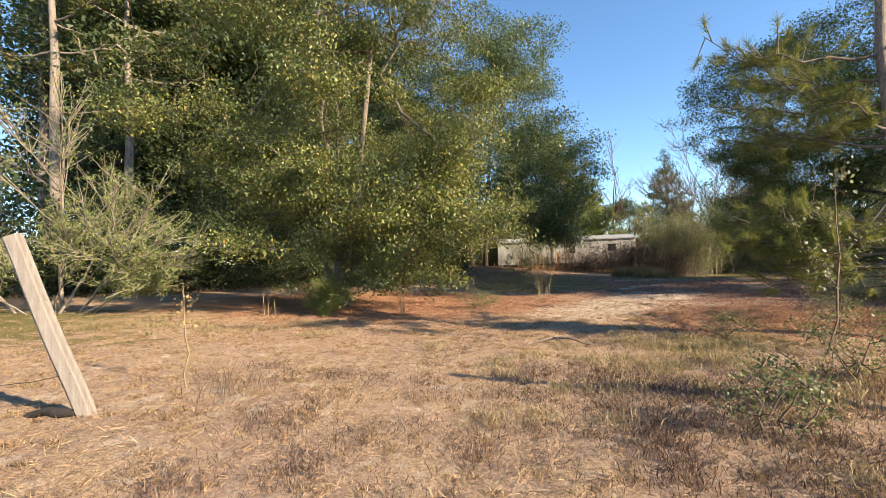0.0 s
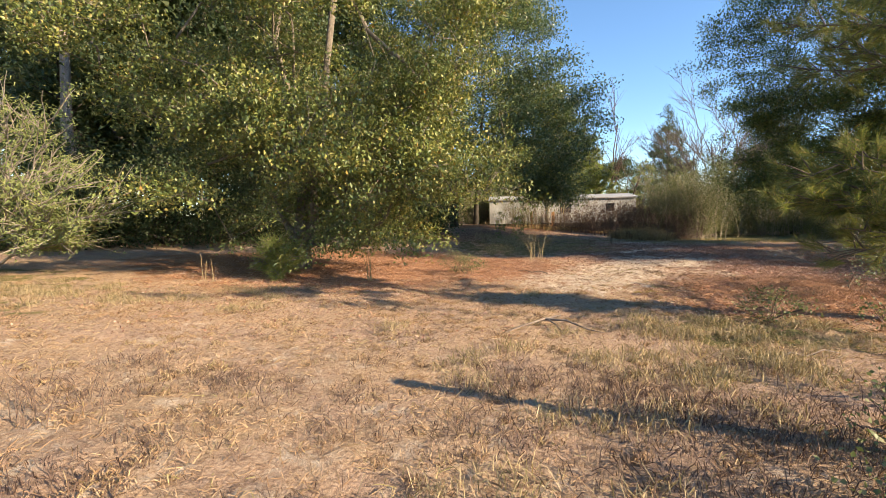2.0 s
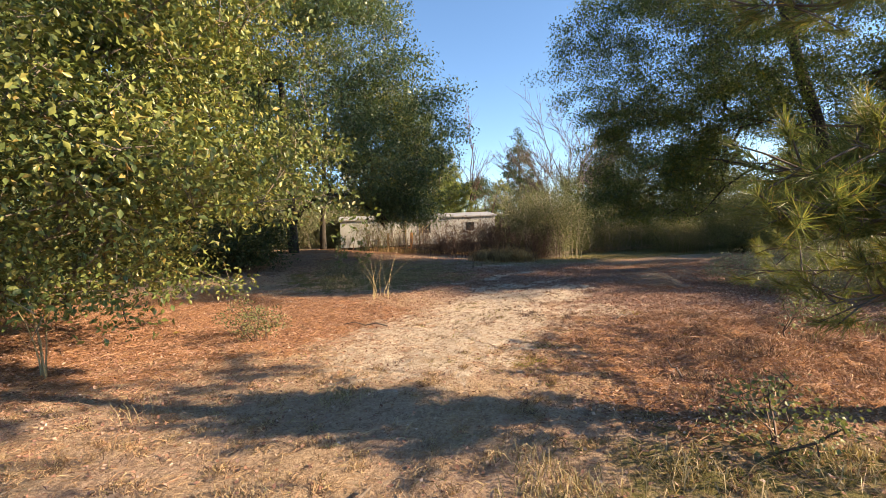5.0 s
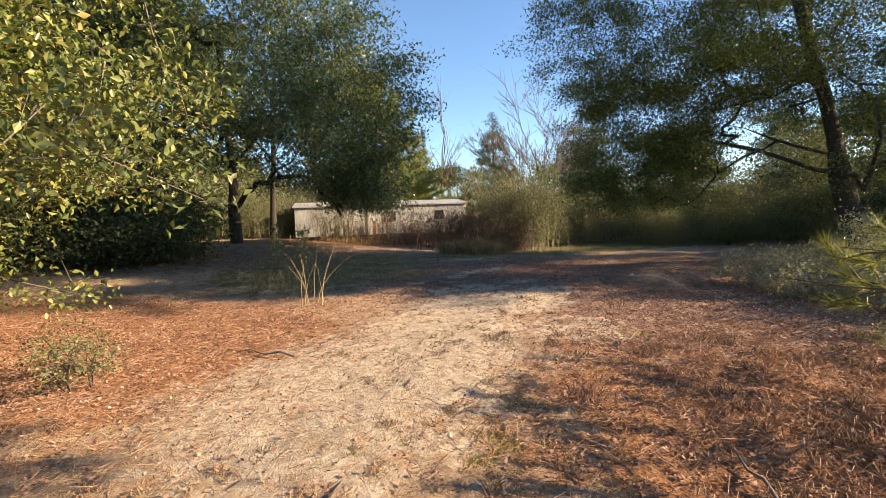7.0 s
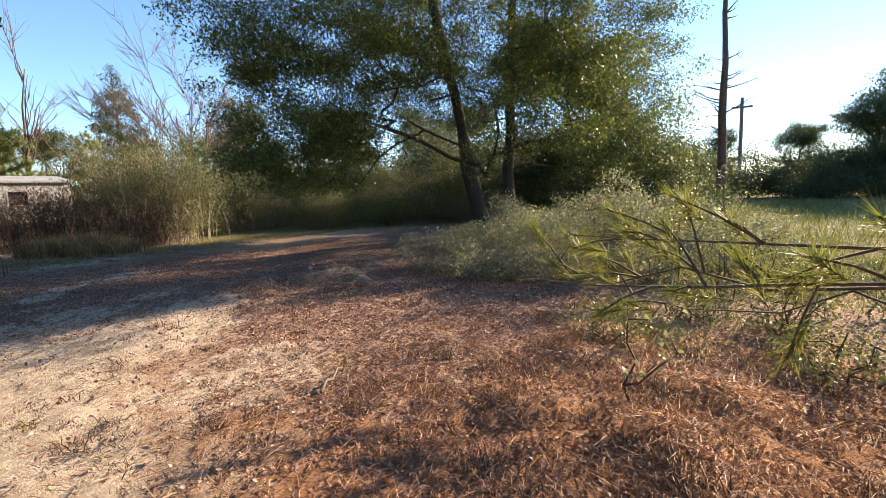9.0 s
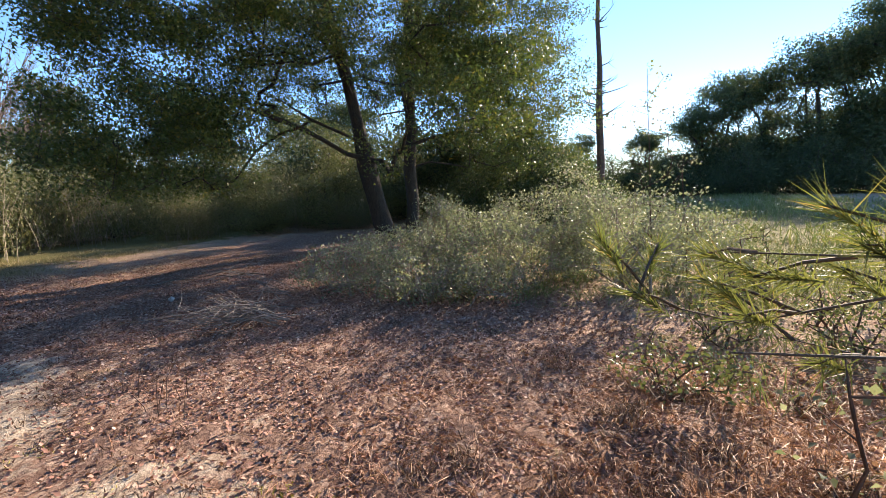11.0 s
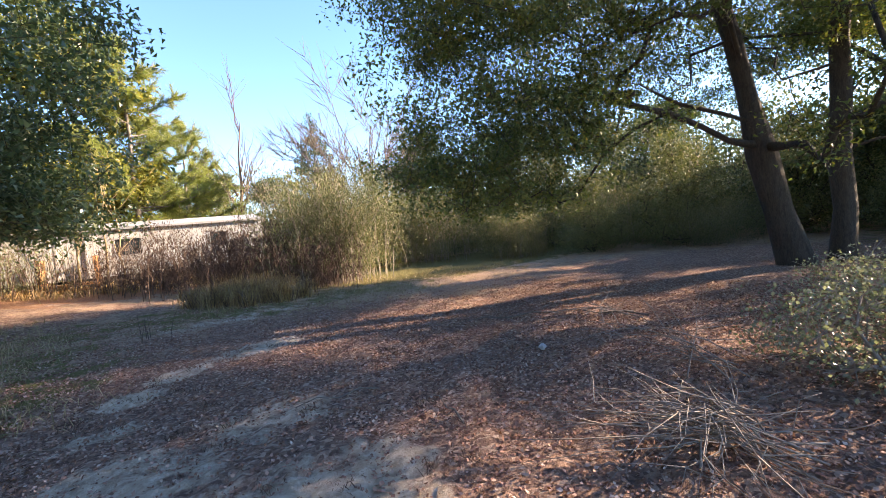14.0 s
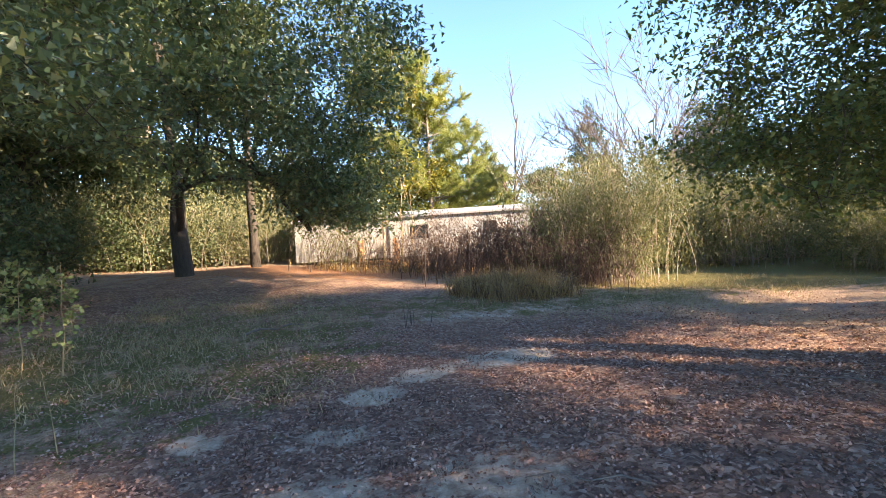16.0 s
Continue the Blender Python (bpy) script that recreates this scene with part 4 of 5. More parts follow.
def stalks(name, x, y, label, n, tall, spread, r, material, category, lean=0.25, leafm=None, leaves=0, size=0.08, group="", single=True, wide=1.0, fluff=0.05):
    """Upright stems from one clump, each bending its own way, with or without narrow leaves."""
    clump = thing(name, x, y, label, category, group)
    geos, tops = [], []
    for _ in range(n):
        bx, by = rng.normal(0, spread * wide), rng.normal(0, spread)
        h = tall * rng.uniform(0.6, 1.05)
        dx, dy = rng.normal(0, lean * h), rng.normal(0, lean * h)
        g = float(height(x + bx, y + by) - height(x, y)) - 0.04
        s = np.linspace(0, 1, 6)
        pts = np.stack([bx + dx * s ** 1.8, by + dy * s ** 1.8, g + h * s * (1 - 0.1 * s)], 1) + rng.normal(0, 0.012 * h, (6, 3)) * s[:, None]
        geos.append(tube_geo(pts, r * (1 - 0.75 * s), 4 if single else 3))
        tops.append(pts)
    if single:
        for gq in geos:
            part("stalk", mesh("stalk", *gq, smooth=True), material, clump)
    else:
        tagged(part("stemwork", mesh("stemwork", *joined(*geos)), material, clump), kind="stuff")
    if leaves:
        pts = np.concatenate([t[1:] for t in tops])
        L = cluster(pts[rng.integers(0, len(pts), leaves)], 1, fluff * tall)
        L[:, 2] = np.maximum(L[:, 2], 0.05)
        tagged(part("foliage", mesh("foliage", *leaf_geo(L, size, 0.2, 0.2, axis=np.array([0, 0, 0.8]), small=True)), leafm, clump), kind="stuff")
    return clump


stalks("willow_thicket", 15.1, 27.8, "tall bushy thicket of upright grey-green stems", 200, 4.2, 0.8, 0.012, GREY_TWIG, "thicket", 0.28, WILLOW_LEAF, 46000, 0.1, single=False, wide=1.15, fluff=0.085)
thick = stalks("willow_thicket", 21.0, 30.0, "tall bushy thicket of upright grey-green stems", 120, 3.4, 1.0, 0.012, GREY_TWIG, "thicket", 0.28, WILLOW_LEAF, 18000, 0.12, group="willow thickets", single=False, fluff=0.1)
again(thick, [(-2.0, 36, 20, 1.1), (0.6, 38.5, 80, 1.2), (4.2, 39, 140, 1.1), (-5.5, 33.5, 200, 1.1), (2.2, 36.5, 300, 0.8), (-8.5, 31, 10, 1.1), (24.8, 18.6, 10, 0.5), (27, 23, 190, 0.95), (22.4, 25.2, 280, 0.6), (25.5, 31, 60, 0.9), (29.5, 27, 130, 0.9), (18.6, 34, 200, 1.0)])
stalks("brown_thicket", 12.4, 28.8, "dark brown leafless thicket by the mobile home", 420, 2.3, 1.0, 0.013, BROWN_TWIG, "thicket", 0.25, BROWN_TWIG, 16000, 0.1, single=False, wide=1.3)
stalks("brown_thicket", 13.9, 27.0, "dark brown leafless thicket by the mobile home", 200, 1.7, 0.7, 0.012, BROWN_TWIG, "thicket", 0.25, BROWN_TWIG, 6000, 0.09, single=False)
stalks("brown_thicket", 9.9, 32.3, "thin bare brush before the mobile home", 90, 2.4, 0.7, 0.012, DEAD_WOOD, "thicket", 0.22, BROWN_TWIG, 2500, 0.08, single=False, wide=1.6)
stalks("brown_thicket", 6.4, 32.2, "thin bare brush before the mobile home", 110, 2.3, 0.6, 0.012, BROWN_TWIG, "thicket", 0.22, WILLOW_LEAF, 5000, 0.08, single=False, wide=1.5)
stalks("brown_thicket", 10.2, 31.2, "dark brown leafless thicket by the mobile home", 200, 1.5, 0.8, 0.011, BROWN_TWIG, "thicket", 0.25, BROWN_TWIG, 5000, 0.09, single=False, wide=1.4)
stalks("dry_stalks", 3.75, 17.0, "clump of dry tan weed stalks beside the sand", 9, 1.45, 0.2, 0.011, TAN_STEM, "weed", 0.3)
stalks("dry_stalks", -1.2, 12.1, "pair of thin pale saplings under the oak", 4, 1.6, 0.1, 0.012, TAN_STEM, "weed", 0.08)
stalks("dry_stalks", -4.5, 11.5, "thin dead stalks at the grass edge", 3, 0.7, 0.14, 0.011, TAN_STEM, "weed", 0.12)
stalks("dry_stalks", 6.85, 22.0, "dry tan weed stalks in grass", 5, 0.85, 0.14, 0.008, TAN_STEM, "weed", 0.1)
stalks("dry_stalks", 8.6, 22.4, "dark dry weed stalks in grass", 6, 0.7, 0.15, 0.007, BROWN_TWIG, "weed", 0.12)
stalks("dry_stalks", 5.4, 18.6, "thin tall dry weed stalk", 2, 1.2, 0.1, 0.006, TAN_STEM, "weed", 0.1)
stalks("dry_stalks", 0.45, 10.3, "small clump of dry weed stalks", 9, 0.32, 0.12, 0.005, TAN_STEM, "weed", 0.2)
stalks("dry_stalks", 7.6, 14.9, "small dark weed clump on the sand", 9, 0.25, 0.12, 0.006, BROWN_TWIG, "weed", 0.4)
stalks("dry_stalks", -2.5, 5.0, "reddish brown dry weeds by the post", 26, 0.42, 0.2, 0.005, BROWN_TWIG, "weed", 0.3)
stalks("dry_stalks", 8.4, 13.8, "thin bare weeds by the sand", 8, 0.5, 0.2, 0.005, BROWN_TWIG, "weed", 0.3)

# ---- the leaning post and its wire ----
def fence_post(x, y, label, lean):
    post = thing("fence_post", x, y, label, "fence post", "fence posts")
    bm = bmesh.new()
    bmesh.ops.create_cube(bm, size=1)
    for v in bm.verts:
        v.co = Vector((v.co.x * 0.16, v.co.y * 0.11, (v.co.z + 0.5) * 1.95 - 0.15))
    bmesh.ops.subdivide_edges(bm, edges=[e for e in bm.edges if abs(e.verts[0].co.z - e.verts[1].co.z) > 1], cuts=7)
    bmesh.ops.bevel(bm, geom=[e for e in bm.edges if abs(e.verts[0].co.z - e.verts[1].co.z) > 0.1], offset=0.03, segments=2, affect="EDGES")
    for v in bm.verts:
        k = 1 - 0.1 * v.co.z / 1.8
        v.co.x, v.co.y = v.co.x * k + 0.008 * math.sin(v.co.z * 5), v.co.y * k + 0.006 * math.sin(v.co.z * 7 + 1)
    body = part("timber", bm, POST_WOOD, post)
    body.rotation_euler = (radians(4), radians(lean), radians(12))
    body.location = (0.03, 0, 0)
    return post


post = fence_post(-3.5, 4.25, "leaning weathered grey split fence post", -16.5)
fence_post(4.02, 3.95, "upright weathered grey split fence post", -4)
wires = part("wire", mesh("wire", *tube_geo([(-0.02, -0.1, 0.42), (-0.35, -0.12, 0.36), (-0.75, -0.05, 0.32)], [0.004, 0.004, 0.003], 4)), BROWN_TWIG, post, "rusty broken fence wire")
part("wire", mesh("wire", *tube_geo([(-0.62, -0.1, 1.28), (-0.5, -0.15, 1.2), (-0.4, -0.13, 1.22), (-0.36, 0, 1.24)], [0.004] * 4, 4)), BROWN_TWIG, post, "rusty broken fence wire")
log = thing("charred_log", -3.72, 4.2, "short charred black wood piece by the post", "log")
part("wood", mesh("wood", *tube_geo([(-0.25, 0, 0.03), (-0.1, 0.02, 0.05), (0.05, -0.02, 0.04), (0.25, 0.02, 0.03)], [0.03, 0.045, 0.04, 0.025], 7, 0.25), smooth=True), CHARRED, log)

# ---- fallen wood ----
branch = thing("fallen_branch", 1.85, 7.75, "forked grey fallen branch on dry grass", "branch")
part("stem", mesh("stem", *tube_geo([(-0.6, -0.42, 0.03), (-0.32, -0.2, 0.06), (0.0, 0.02, 0.09), (0.2, 0.3, 0.05), (0.36, 0.5, 0.03)], [0.006, 0.011, 0.017, 0.014, 0.008], 7, 0.12), smooth=True), DEAD_WOOD, branch)
part("fork", mesh("fork", *tube_geo([(0.02, 0.02, 0.085), (0.25, -0.15, 0.1), (0.45, -0.4, 0.04), (0.62, -0.5, 0.02)], [0.018, 0.014, 0.01, 0.005], 6, 0.12), smooth=True), DEAD_WOOD, branch)
part("fork", mesh("fork", *tube_geo([(0.05, 0.0, 0.08), (0.1, -0.2, 0.06), (0.12, -0.36, 0.01)], [0.014, 0.01, 0.005], 6), smooth=True), DEAD_WOOD, branch)


def brush(x, y, label, n, long, turn):
    """A heap of bare twigs, fanning out from a broken end."""
    heap = thing("brush_heap", x, y, label, "brush")
    for _ in range(n):
        a, L = radians(turn) + rng.normal(0, 0.95), long * rng.uniform(0.4, 1.1)
        s = np.linspace(0, 1, 5)
        pts = np.stack([np.cos(a) * L * (s - 0.3), np.sin(a) * L * (s - 0.3), 0.03 + rng.uniform(0.05, 0.42) * np.sin(s * 2.4)], 1) + rng.normal(0, 0.05, (5, 3)) * [1, 1, 0.3]
        tw = part("twig", mesh("twig", *tube_geo(pts, 0.0075 * (1.1 - s), 4), smooth=True), GREY_TWIG, heap)
        for _ in range(3):
            q = rng.integers(1, 4)
            e = pts[q] + np.array([np.cos(a + rng.normal(0, 0.9)), np.sin(a + rng.normal(0, 0.9)), rng.uniform(-0.1, 0.5)]) * L * 0.3
            e[2] = max(e[2], 0.02)
            part("twig", mesh("twig", *tube_geo([pts[q], (pts[q] + e) / 2 + rng.normal(0, 0.02, 3), e], [0.0045, 0.0035, 0.002], 3)), GREY_TWIG, tw)


brush(10.45, 14.25, "heap of bare grey twigs on leaf litter", 34, 1.7, 150)
brush(13.4, 16.6, "few bare grey branches under the oak", 7, 1.5, 100)
brush(11.9, 14.9, "heap of bare grey branches under the oak", 9, 1.5, 120)
for x, y, L, a, r in ((12.9, 18.0, 1.6, 140, 0.009), (13.6, 16.8, 1.4, 100, 0.009), (6.2, 22.6, 1.0, 30, 0.015), (9.9, 16.2, 0.7, 70, 0.007), (9.4, 17.2, 0.8, 160, 0.006), (5.7, 9.4, 0.7, 60, 0.008), (4.1, 6.2, 0.8, 10, 0.008), (7.2, 11.9, 0.5, 20, 0.01), (2.9, 13.5, 0.9, 140, 0.01)):
    s = np.linspace(-0.5, 0.5, 5)
    st = thing("stick", x, y, "thin fallen stick on the ground", "stick", "sticks")
    part("wood", mesh("wood", *tube_geo(np.stack([np.cos(radians(a)) * L * s, np.sin(radians(a)) * L * s, 0.03 + 0.05 * np.sin(6 * s) ** 2], 1), r * (1.1 - s), 5), smooth=True), DEAD_WOOD, st)

scrap = thing("paper_scrap", 11.72, 16.5, "small crumpled white paper scrap on leaf litter", "litter")
bm = bmesh.new()
bmesh.ops.create_icosphere(bm, subdivisions=2, radius=0.06)
for v in bm.verts:
    v.co *= 0.75 + 0.5 * noise.noise(v.co * 40)
    v.co.z = v.co.z * 0.9 + 0.045
part("paper", bm, SIDING, scrap)

# ---- mobile home ----
home = thing("mobile_home", 14.5, 33.1, "long dirty white mobile home behind the thickets", "mobile home", z=0.0)
home.rotation_euler = (0, 0, radians(172))
LONG, DEEP, LOW, TOP = 10.3, 4.2, 1.0, 2.72


def block(x0, x1, y0, y1, z0, z1, bevel=0.0):
    bm = bmesh.new()
    bmesh.ops.create_cube(bm, size=1)
    for v in bm.verts:
        v.co = Vector(((x0 + x1) / 2 + v.co.x * (x1 - x0), (y0 + y1) / 2 + v.co.y * (y1 - y0), (z0 + z1) / 2 + v.co.z * (z1 - z0)))
    if bevel:
        bmesh.ops.bevel(bm, geom=bm.edges[:], offset=bevel, segments=2, affect="EDGES")
    return bm


# the front is the side y > 0 in the home's own coordinates
OPEN = [(1.4, 2.1, 1.75, 2.4), (4.4, 5.3, 1.7, 2.4), (6.1, 7.0, 1.04, 2.62)]
edges = [0.0]
for o in OPEN:
    edges += [o[0], o[1]]
edges.append(LONG)
for i in range(len(edges) - 1):
    x0, x1 = edges[i], edges[i + 1]
    if i % 2:
        o = OPEN[i // 2]
        part("wall", block(x0, x1, -0.1, 0, LOW, o[2]), SIDING, home)
        part("wall", block(x0, x1, -0.1, 0, o[3], TOP), SIDING, home)
    else:
        part("wall", block(x0, x1, -0.1, 0, LOW, TOP), SIDING, home)
for k in range(16):
    x = 0.3 + k * 0.62
    if not any(o[0] - 0.05 < x < o[1] + 0.05 for o in OPEN):
        part("seam", block(x - 0.02, x + 0.012, -0.005, 0.006, LOW, TOP), SIDING, home)
part("wall", block(0, LONG, -DEEP, -DEEP + 0.1, LOW, TOP), SIDING, home)
part("wall", block(0, 0.1, -DEEP + 0.1, -0.1, LOW, TOP), SIDING, home)
part("wall", block(LONG - 0.1, LONG, -DEEP + 0.1, -0.1, LOW, TOP), SIDING, home)
part("floor", block(0.1, LONG - 0.1, -DEEP + 0.1, -0.1, LOW, LOW + 0.1), UNDER_SHADE, home)
bm = bmesh.new()
prof = [(-DEEP - 0.12, TOP), (-DEEP - 0.12, TOP + 0.08), (-DEEP / 2, TOP + 0.4), (0.12, TOP + 0.08), (0.12, TOP)]
ra = [bm.verts.new((-0.1, y, z)) for y, z in prof]
rb = [bm.verts.new((LONG + 0.1, y, z)) for y, z in prof]
bm.faces.new(ra[::-1])
bm.faces.new(rb)
for i in range(5):
    bm.faces.new((ra[i], ra[(i + 1) % 5], rb[(i + 1) % 5], rb[i]))
bmesh.ops.recalc_face_normals(bm, faces=bm.faces[:])
part("roof", bm, ROOF_METAL, home)
for i, o in enumerate(OPEN):
    leaf = part("door" if i == 2 else "window", block(o[0] + 0.05, o[1] - 0.05, -0.07, -0.04, o[2] + 0.05, o[3] - 0.05), SIDING if i == 2 else GLASS, home, "white panelled door" if i == 2 else "")
    for x0, x1, z0, z1 in ((o[0], o[0] + 0.05, o[2], o[3]), (o[1] - 0.05, o[1], o[2], o[3]), (o[0] + 0.05, o[1] - 0.05, o[2], o[2] + 0.05), (o[0] + 0.05, o[1] - 0.05, o[3] - 0.05, o[3])):
        part("frame", block(x0, x1, -0.08, 0.02, z0, z1), ROOF_METAL, leaf)
for k in range(8):
    x = 0.6 + k * 1.3
    for y in (-0.5, -DEEP + 0.5):
        part("pier", block(x - 0.2, x + 0.2, y - 0.2, y + 0.2, -0.4, LOW), UNDER_SHADE, home)
# Sheet in the shade colour, for the dark band below the front wall.
part("dark_sheet", block(0.0, 6.6, -0.08, -0.04, -0.1, LOW), UNDER_SHADE, home)
deck = thing("wooden_steps", 8.0, 34.0, "orange-brown timber steps at the mobile home door", "steps", z=0.42)
deck.rotation_euler = (0, 0, radians(172))
part("platform", block(-0.8, 0.8, 0.15, 1.2, 0.42, 0.5, 0.01), STEP_WOOD, deck)
for k in range(3):
    part("step", block(-0.5, 0.5, 1.22 + k * 0.28, 1.48 + k * 0.28, 0.28 - k * 0.14, 0.33 - k * 0.14, 0.006), STEP_WOOD, deck)
for x in (-0.75, 0.75):
    for y in (0.22, 1.1):
        part("post", block(x - 0.05, x + 0.05, y - 0.05, y + 0.05, -0.3, 1.4, 0.008), STEP_WOOD, deck)
    part("rail", block(x - 0.03, x + 0.03, 0.27, 1.05, 1.3, 1.38, 0.006), STEP_WOOD, deck)
    part("board", block(x - 0.02, x + 0.02, 0.27, 1.05, 0.7, 1.1, 0.006), STEP_WOOD, deck)

# utility pole far off
pole = thing("utility_pole", 47, 4.5, "wooden utility pole beyond the field", "utility pole")
part("pole", mesh("pole", *tube_geo([(0, 0, -0.2), (0, 0, 4), (0, 0, 8)], [0.16, 0.14, 0.12], 8), smooth=True), DEAD_WOOD, pole)
part("crossarm", block(-0.06, 0.06, -0.7, 0.7, 7.2, 7.35), DEAD_WOOD, pole)

# ---- ground cover ----
def scatter(n, box, weight, near=True):
    """Random places in a box, kept by weight; denser along the way walked."""
    x, y = rng.uniform(box[0], box[1], n * 6), rng.uniform(box[2], box[3], n * 6)
    w = weight(x, y).clip(0, 1)
    k = rng.uniform(size=len(x)) < w
    return x[k][:n], y[k][:n]


def along(x, y, full=4.5, fade=7.0):
    """1 beside the way walked, falling off with distance."""
    A, B, C = np.array([0.0, 1.5]), np.array([3.1, 8.0]), np.array([8.5, 18.0])
    d = np.full(np.shape(x), 99.0)
    for p, q in ((A, B), (B, C)):
        v = q - p
        t = (((x - p[0]) * v[0] + (y - p[1]) * v[1]) / v.dot(v)).clip(0, 1)
        d = np.minimum(d, np.hypot(x - p[0] - t * v[0], y - p[1] - t * v[1]))
    return np.exp(-((d - full).clip(0) / fade) ** 2)


def grassy(x, y):
    z = zones(x, y)
    patchy = 0.5 + 0.5 * np.sin(x * 2.1 + 1.3 * np.sin(y * 1.7)) * np.sin(y * 2.6 + x)
    return (1 - z["straw"]).clip(0) * (1 - z["litter"]).clip(0) * (1 - 0.95 * z["sand"]).clip(0.02, 1) * along(x, y) * (0.35 + 0.65 * patchy)


x, y = scatter(65000, (-9, 8, 1.2, 12.5), grassy)
D = unit(rng.normal(size=(len(x), 3)) * [1, 1, 0.35] + [0, 0, 0.35])
tagged(part("dry_grass", mesh("dry_grass", *bent_blade_geo(on_ground(x, y, -0.005), D, rng.uniform(0.06, 0.18, len(x)), 0.0022, 0.4)), DRY_GRASS), "short matted dry grass on sandy soil", "grass", kind="stuff")


def tufty(places, n, spread, tall, w, material, label, name="grass_tufts", droop=0.4, upright=0.9):
    c = np.array(places)[rng.integers(0, len(places), n)]
    p = c + rng.normal(0, spread, (n, 2))
    D = unit(rng.normal(size=(n, 3)) * [0.5, 0.5, 0.2] + [0, 0, upright])
    return tagged(part(name, mesh(name, *bent_blade_geo(on_ground(p[:, 0], p[:, 1], -0.01), D, rng.uniform(0.5, 1.1, n) * tall, w, droop)), material), label, "grass", kind="stuff")


r2 = np.random.default_rng(3)
GREENISH = [(3.2 + r2.normal(0, 1.2), 6.6 + r2.normal(0, 1.0)) for _ in range(50)] + [(r2.uniform(-8, -2), r2.uniform(8.5, 10.5)) for _ in range(30)] + [(r2.uniform(0, 5), r2.uniform(2.8, 6)) for _ in range(12)]
tufty(GREENISH, 9500, 0.13, 0.23, 0.0032, GREEN_GRASS, "tufts of fading yellow-green grass")
DARKISH = [(r2.uniform(-3, 5) ** 1.0, r2.uniform(2.2, 6.3)) for _ in range(120)] + [(r2.uniform(1.5, 5), r2.uniform(2.6, 5.5)) for _ in range(90)]
CLUMPS = [(x, y) for x, y in zip(r2.uniform(-7.5, 6.0, 1500), r2.uniform(1.8, 11.0, 1500)) if r2.uniform() < float(grassy(x, y)) + 0.25]
tufty(CLUMPS, 46000, 0.045, 0.1, 0.003, DRY_GRASS, "small clumps of dry grass on sandy soil", "grass_clumps", 0.5, 0.6)
tufty(CLUMPS[::3], 12000, 0.06, 0.07, 0.003, DARK_WEED, "small dark weed clumps on sandy soil", "weed_clumps", 0.5, 0.5)
tufty(DARKISH, 16000, 0.15, 0.15, 0.003, DARK_WEED, "clumps of brown dry weeds", "weed_clumps", 0.2)
SHADEG = [(r2.uniform(2.5, 7.5), r2.uniform(19.5, 26)) for _ in range(120)] + [(r2.uniform(10, 19), r2.uniform(22, 28)) for _ in range(70)]
tufty(SHADEG, 11000, 0.3, 0.22, 0.004, GREEN_GRASS, "thin shaded grass beyond the sand")
MOUNDS = [(r2.normal(7.4, 1.1), r2.normal(9.5, 1.0)) for _ in range(150)]
tufty(MOUNDS, 14000, 0.1, 0.17, 0.0024, STRAW, "heaped clumps of reddish pine straw", "straw_clumps", 0.7, 0.35)
tufty(MOUNDS[::4], 2600, 0.07, 0.16, 0.0035, DARK_WEED, "dark dead weeds in the pine straw", "weed_clumps", 0.3, 0.8)
ONSAND = [(5.2 + r2.normal(0, 1.5), 13.0 + r2.normal(0, 2.2)) for _ in range(230)]
tufty(ONSAND, 9000, 0.07, 0.06, 0.003, DARK_WEED, "small dark weed clumps on the sand", "weed_clumps", 0.6, 0.4)
tufty(ONSAND[::3], 3600, 0.12, 0.05, 0.003, MOSSY, "low yellow-green moss and weeds on sand", "moss_patches", 0.5, 0.6)
LITTERW = [(r2.uniform(5.5, 11), r2.uniform(9, 20)) for _ in range(160)]
tufty(LITTERW, 4800, 0.06, 0.11, 0.003, DARK_WEED, "dark dead weeds in the leaf litter", "weed_clumps", 0.3, 0.8)
GOLD = [(r2.normal(11.3, 0.6), r2.normal(25.2, 0.35)) for _ in range(60)]
tufty(GOLD, 2600, 0.15, 0.75, 0.006, DARK_WEED, "brown dry stalks among broomsedge", "weed_clumps", 0.1, 1.8)
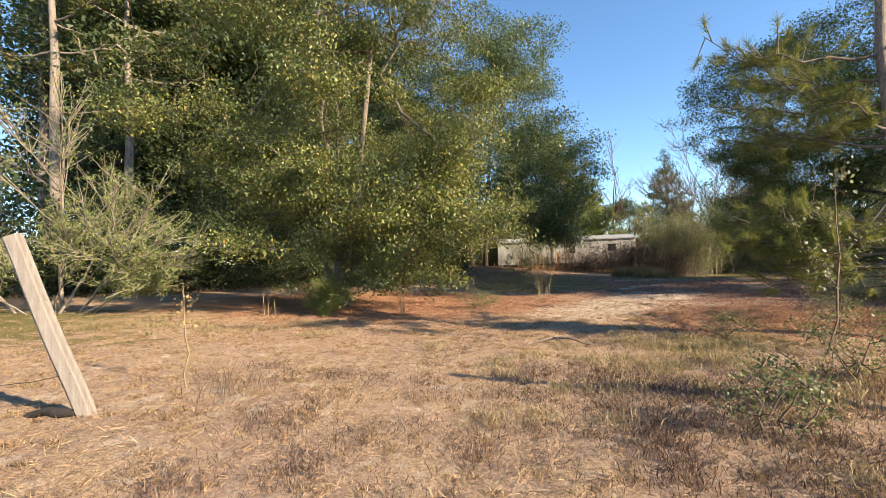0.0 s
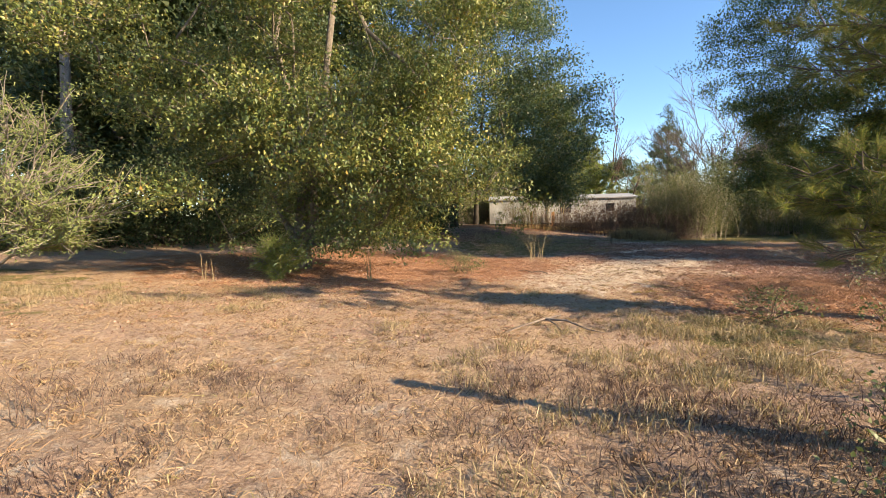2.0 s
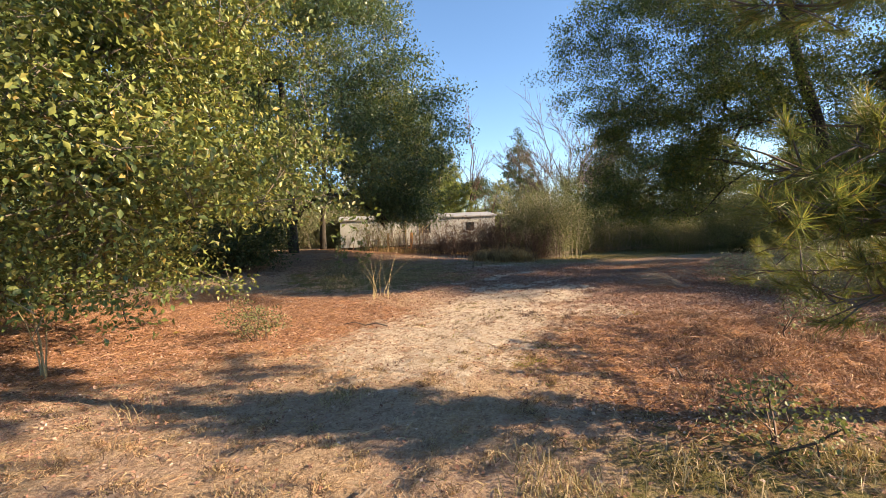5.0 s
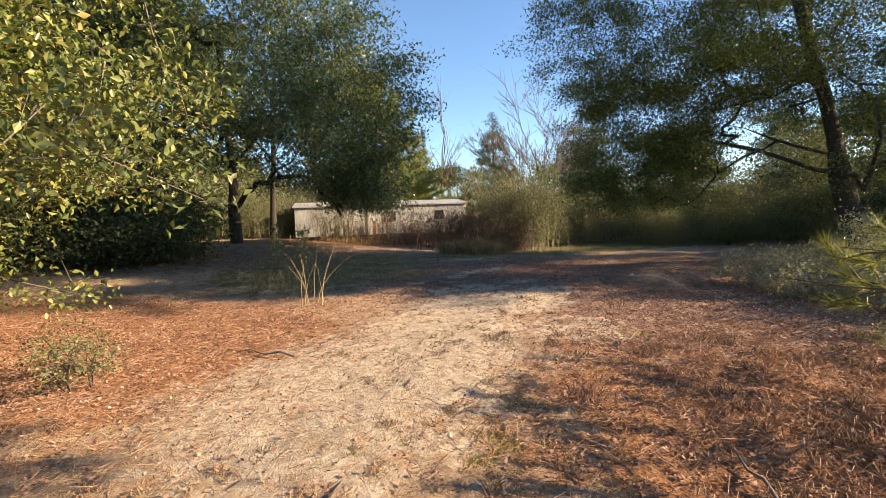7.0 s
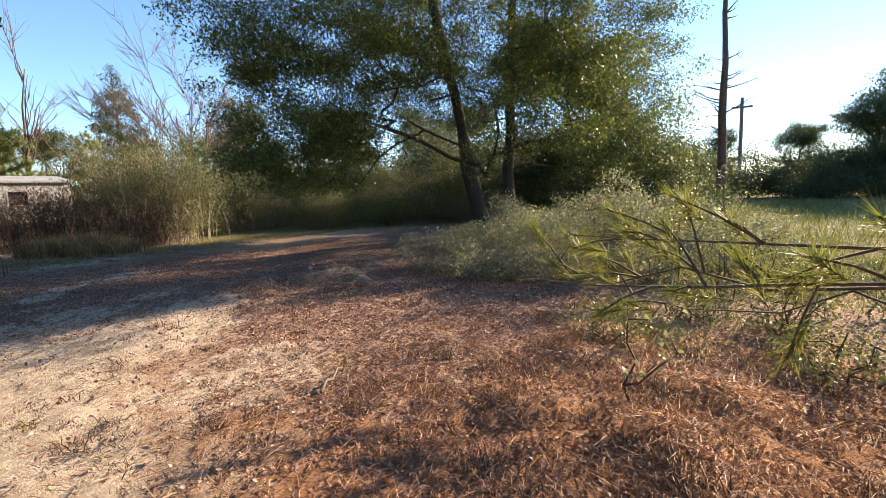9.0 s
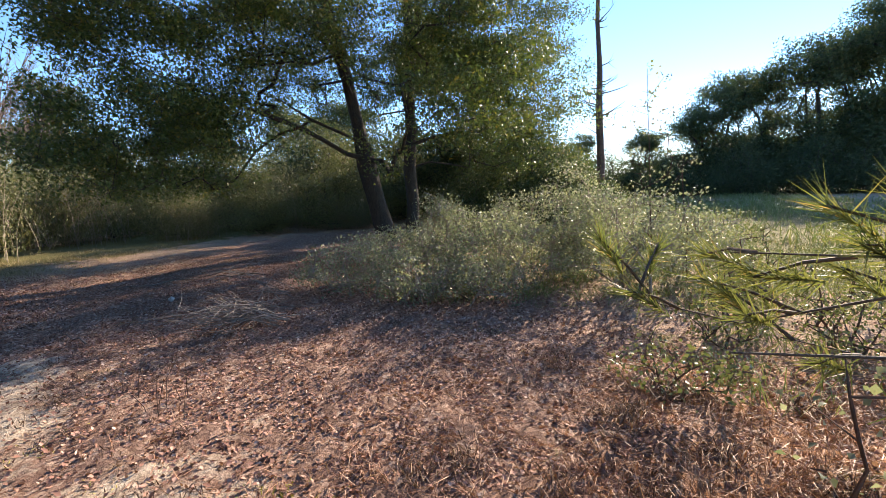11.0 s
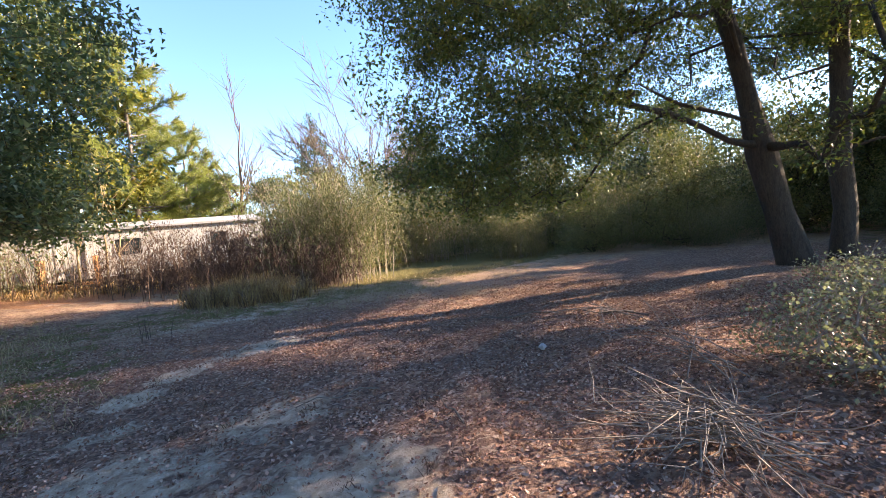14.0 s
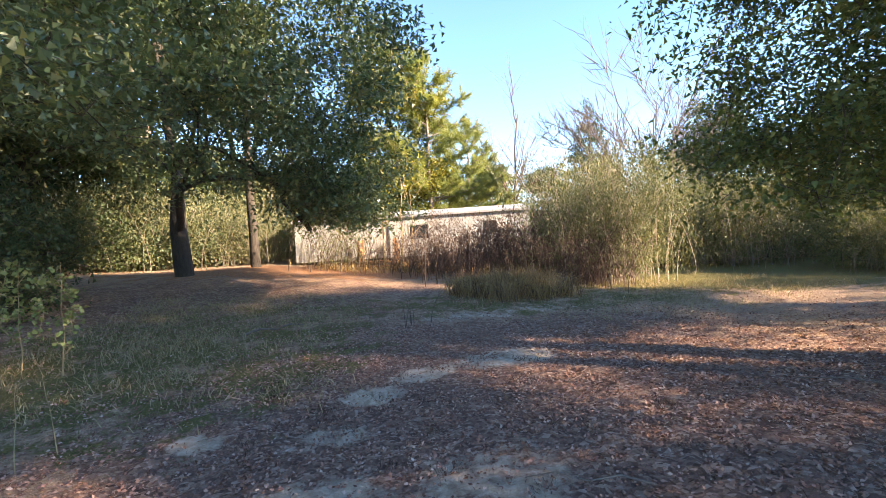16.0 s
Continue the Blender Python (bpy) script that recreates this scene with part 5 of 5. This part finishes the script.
tufty(GOLD, 5600, 0.16, 0.85, 0.006, GOLD_GRASS, "stand of golden dry broomsedge", "broomsedge", 0.15, 1.6)
tufty([(4.6, 10.4), (4.3, 10.1), (5.0, 10.9), (7.6, 12.2)], 1500, 0.13, 0.045, 0.003, MOSSY, "low yellow-green moss and weeds on sand")
tufty([(r2.normal(10.8, 2.6), r2.normal(34, 1.6)) for _ in range(60)], 5000, 0.3, 0.5, 0.01, GOLD_GRASS, "golden dry grass before the mobile home", "broomsedge", 0.3, 1.2)
tufty([(r2.uniform(8.8, 17), r2.uniform(5, 9.5)) for _ in range(70)] + [(r2.uniform(11.8, 17), r2.uniform(5, 13)) for _ in range(130)], 15000, 0.2, 0.33, 0.0035, PALE_SPRAY, "pale weedy grass among shrubs")


tufty([(r2.uniform(15, 42), r2.uniform(-5, 11)) for _ in range(420)], 11000, 0.5, 0.6, 0.009, PALE_SPRAY, "rank weedy grass in the open field", "field_grass", 0.3, 1.2)


def leafy(x, y):
    z = zones(x, y)
    return (np.maximum(z["litter"], 0.8 * z["straw"]) + 0.1) * np.maximum((1 - 0.9 * z["sand"]).clip(0.06, 1), 0.7 * (np.sin(x * 3.1 + 1.7 * np.sin(y * 2.3)) * np.sin(y * 3.7 - 1.2 * np.sin(x * 2.9)) > 0.25)) * along(x, y, 4.0, 5.0)


x, y = scatter(220000, (-6, 17, 7, 25), leafy)
tagged(part("fallen_leaves", mesh("fallen_leaves", *leaf_geo(on_ground(x, y, 0.004), 0.034, 1.0, 0.36, axis=rng.normal(size=(len(x), 3)) * [1, 1, 0.09], fold=0.1)), LITTER), "brown fallen oak leaves over the ground", "leaf litter", kind="stuff")


def strawy(x, y):
    return zones(x, y)["straw"] * along(x, y, 4.0, 5.0)


x, y = scatter(40000, (-6, 10.5, 7, 18), strawy)
D = unit(rng.normal(size=(len(x), 3)) * [1, 1, 0.16] + [0, 0, 0.06])
tagged(part("pine_straw", mesh("pine_straw", *blade_geo(on_ground(x, y, 0.012), D, rng.uniform(0.12, 0.24, len(x)), 0.0025)), STRAW), "reddish brown fallen pine needles", "pine straw", kind="stuff")
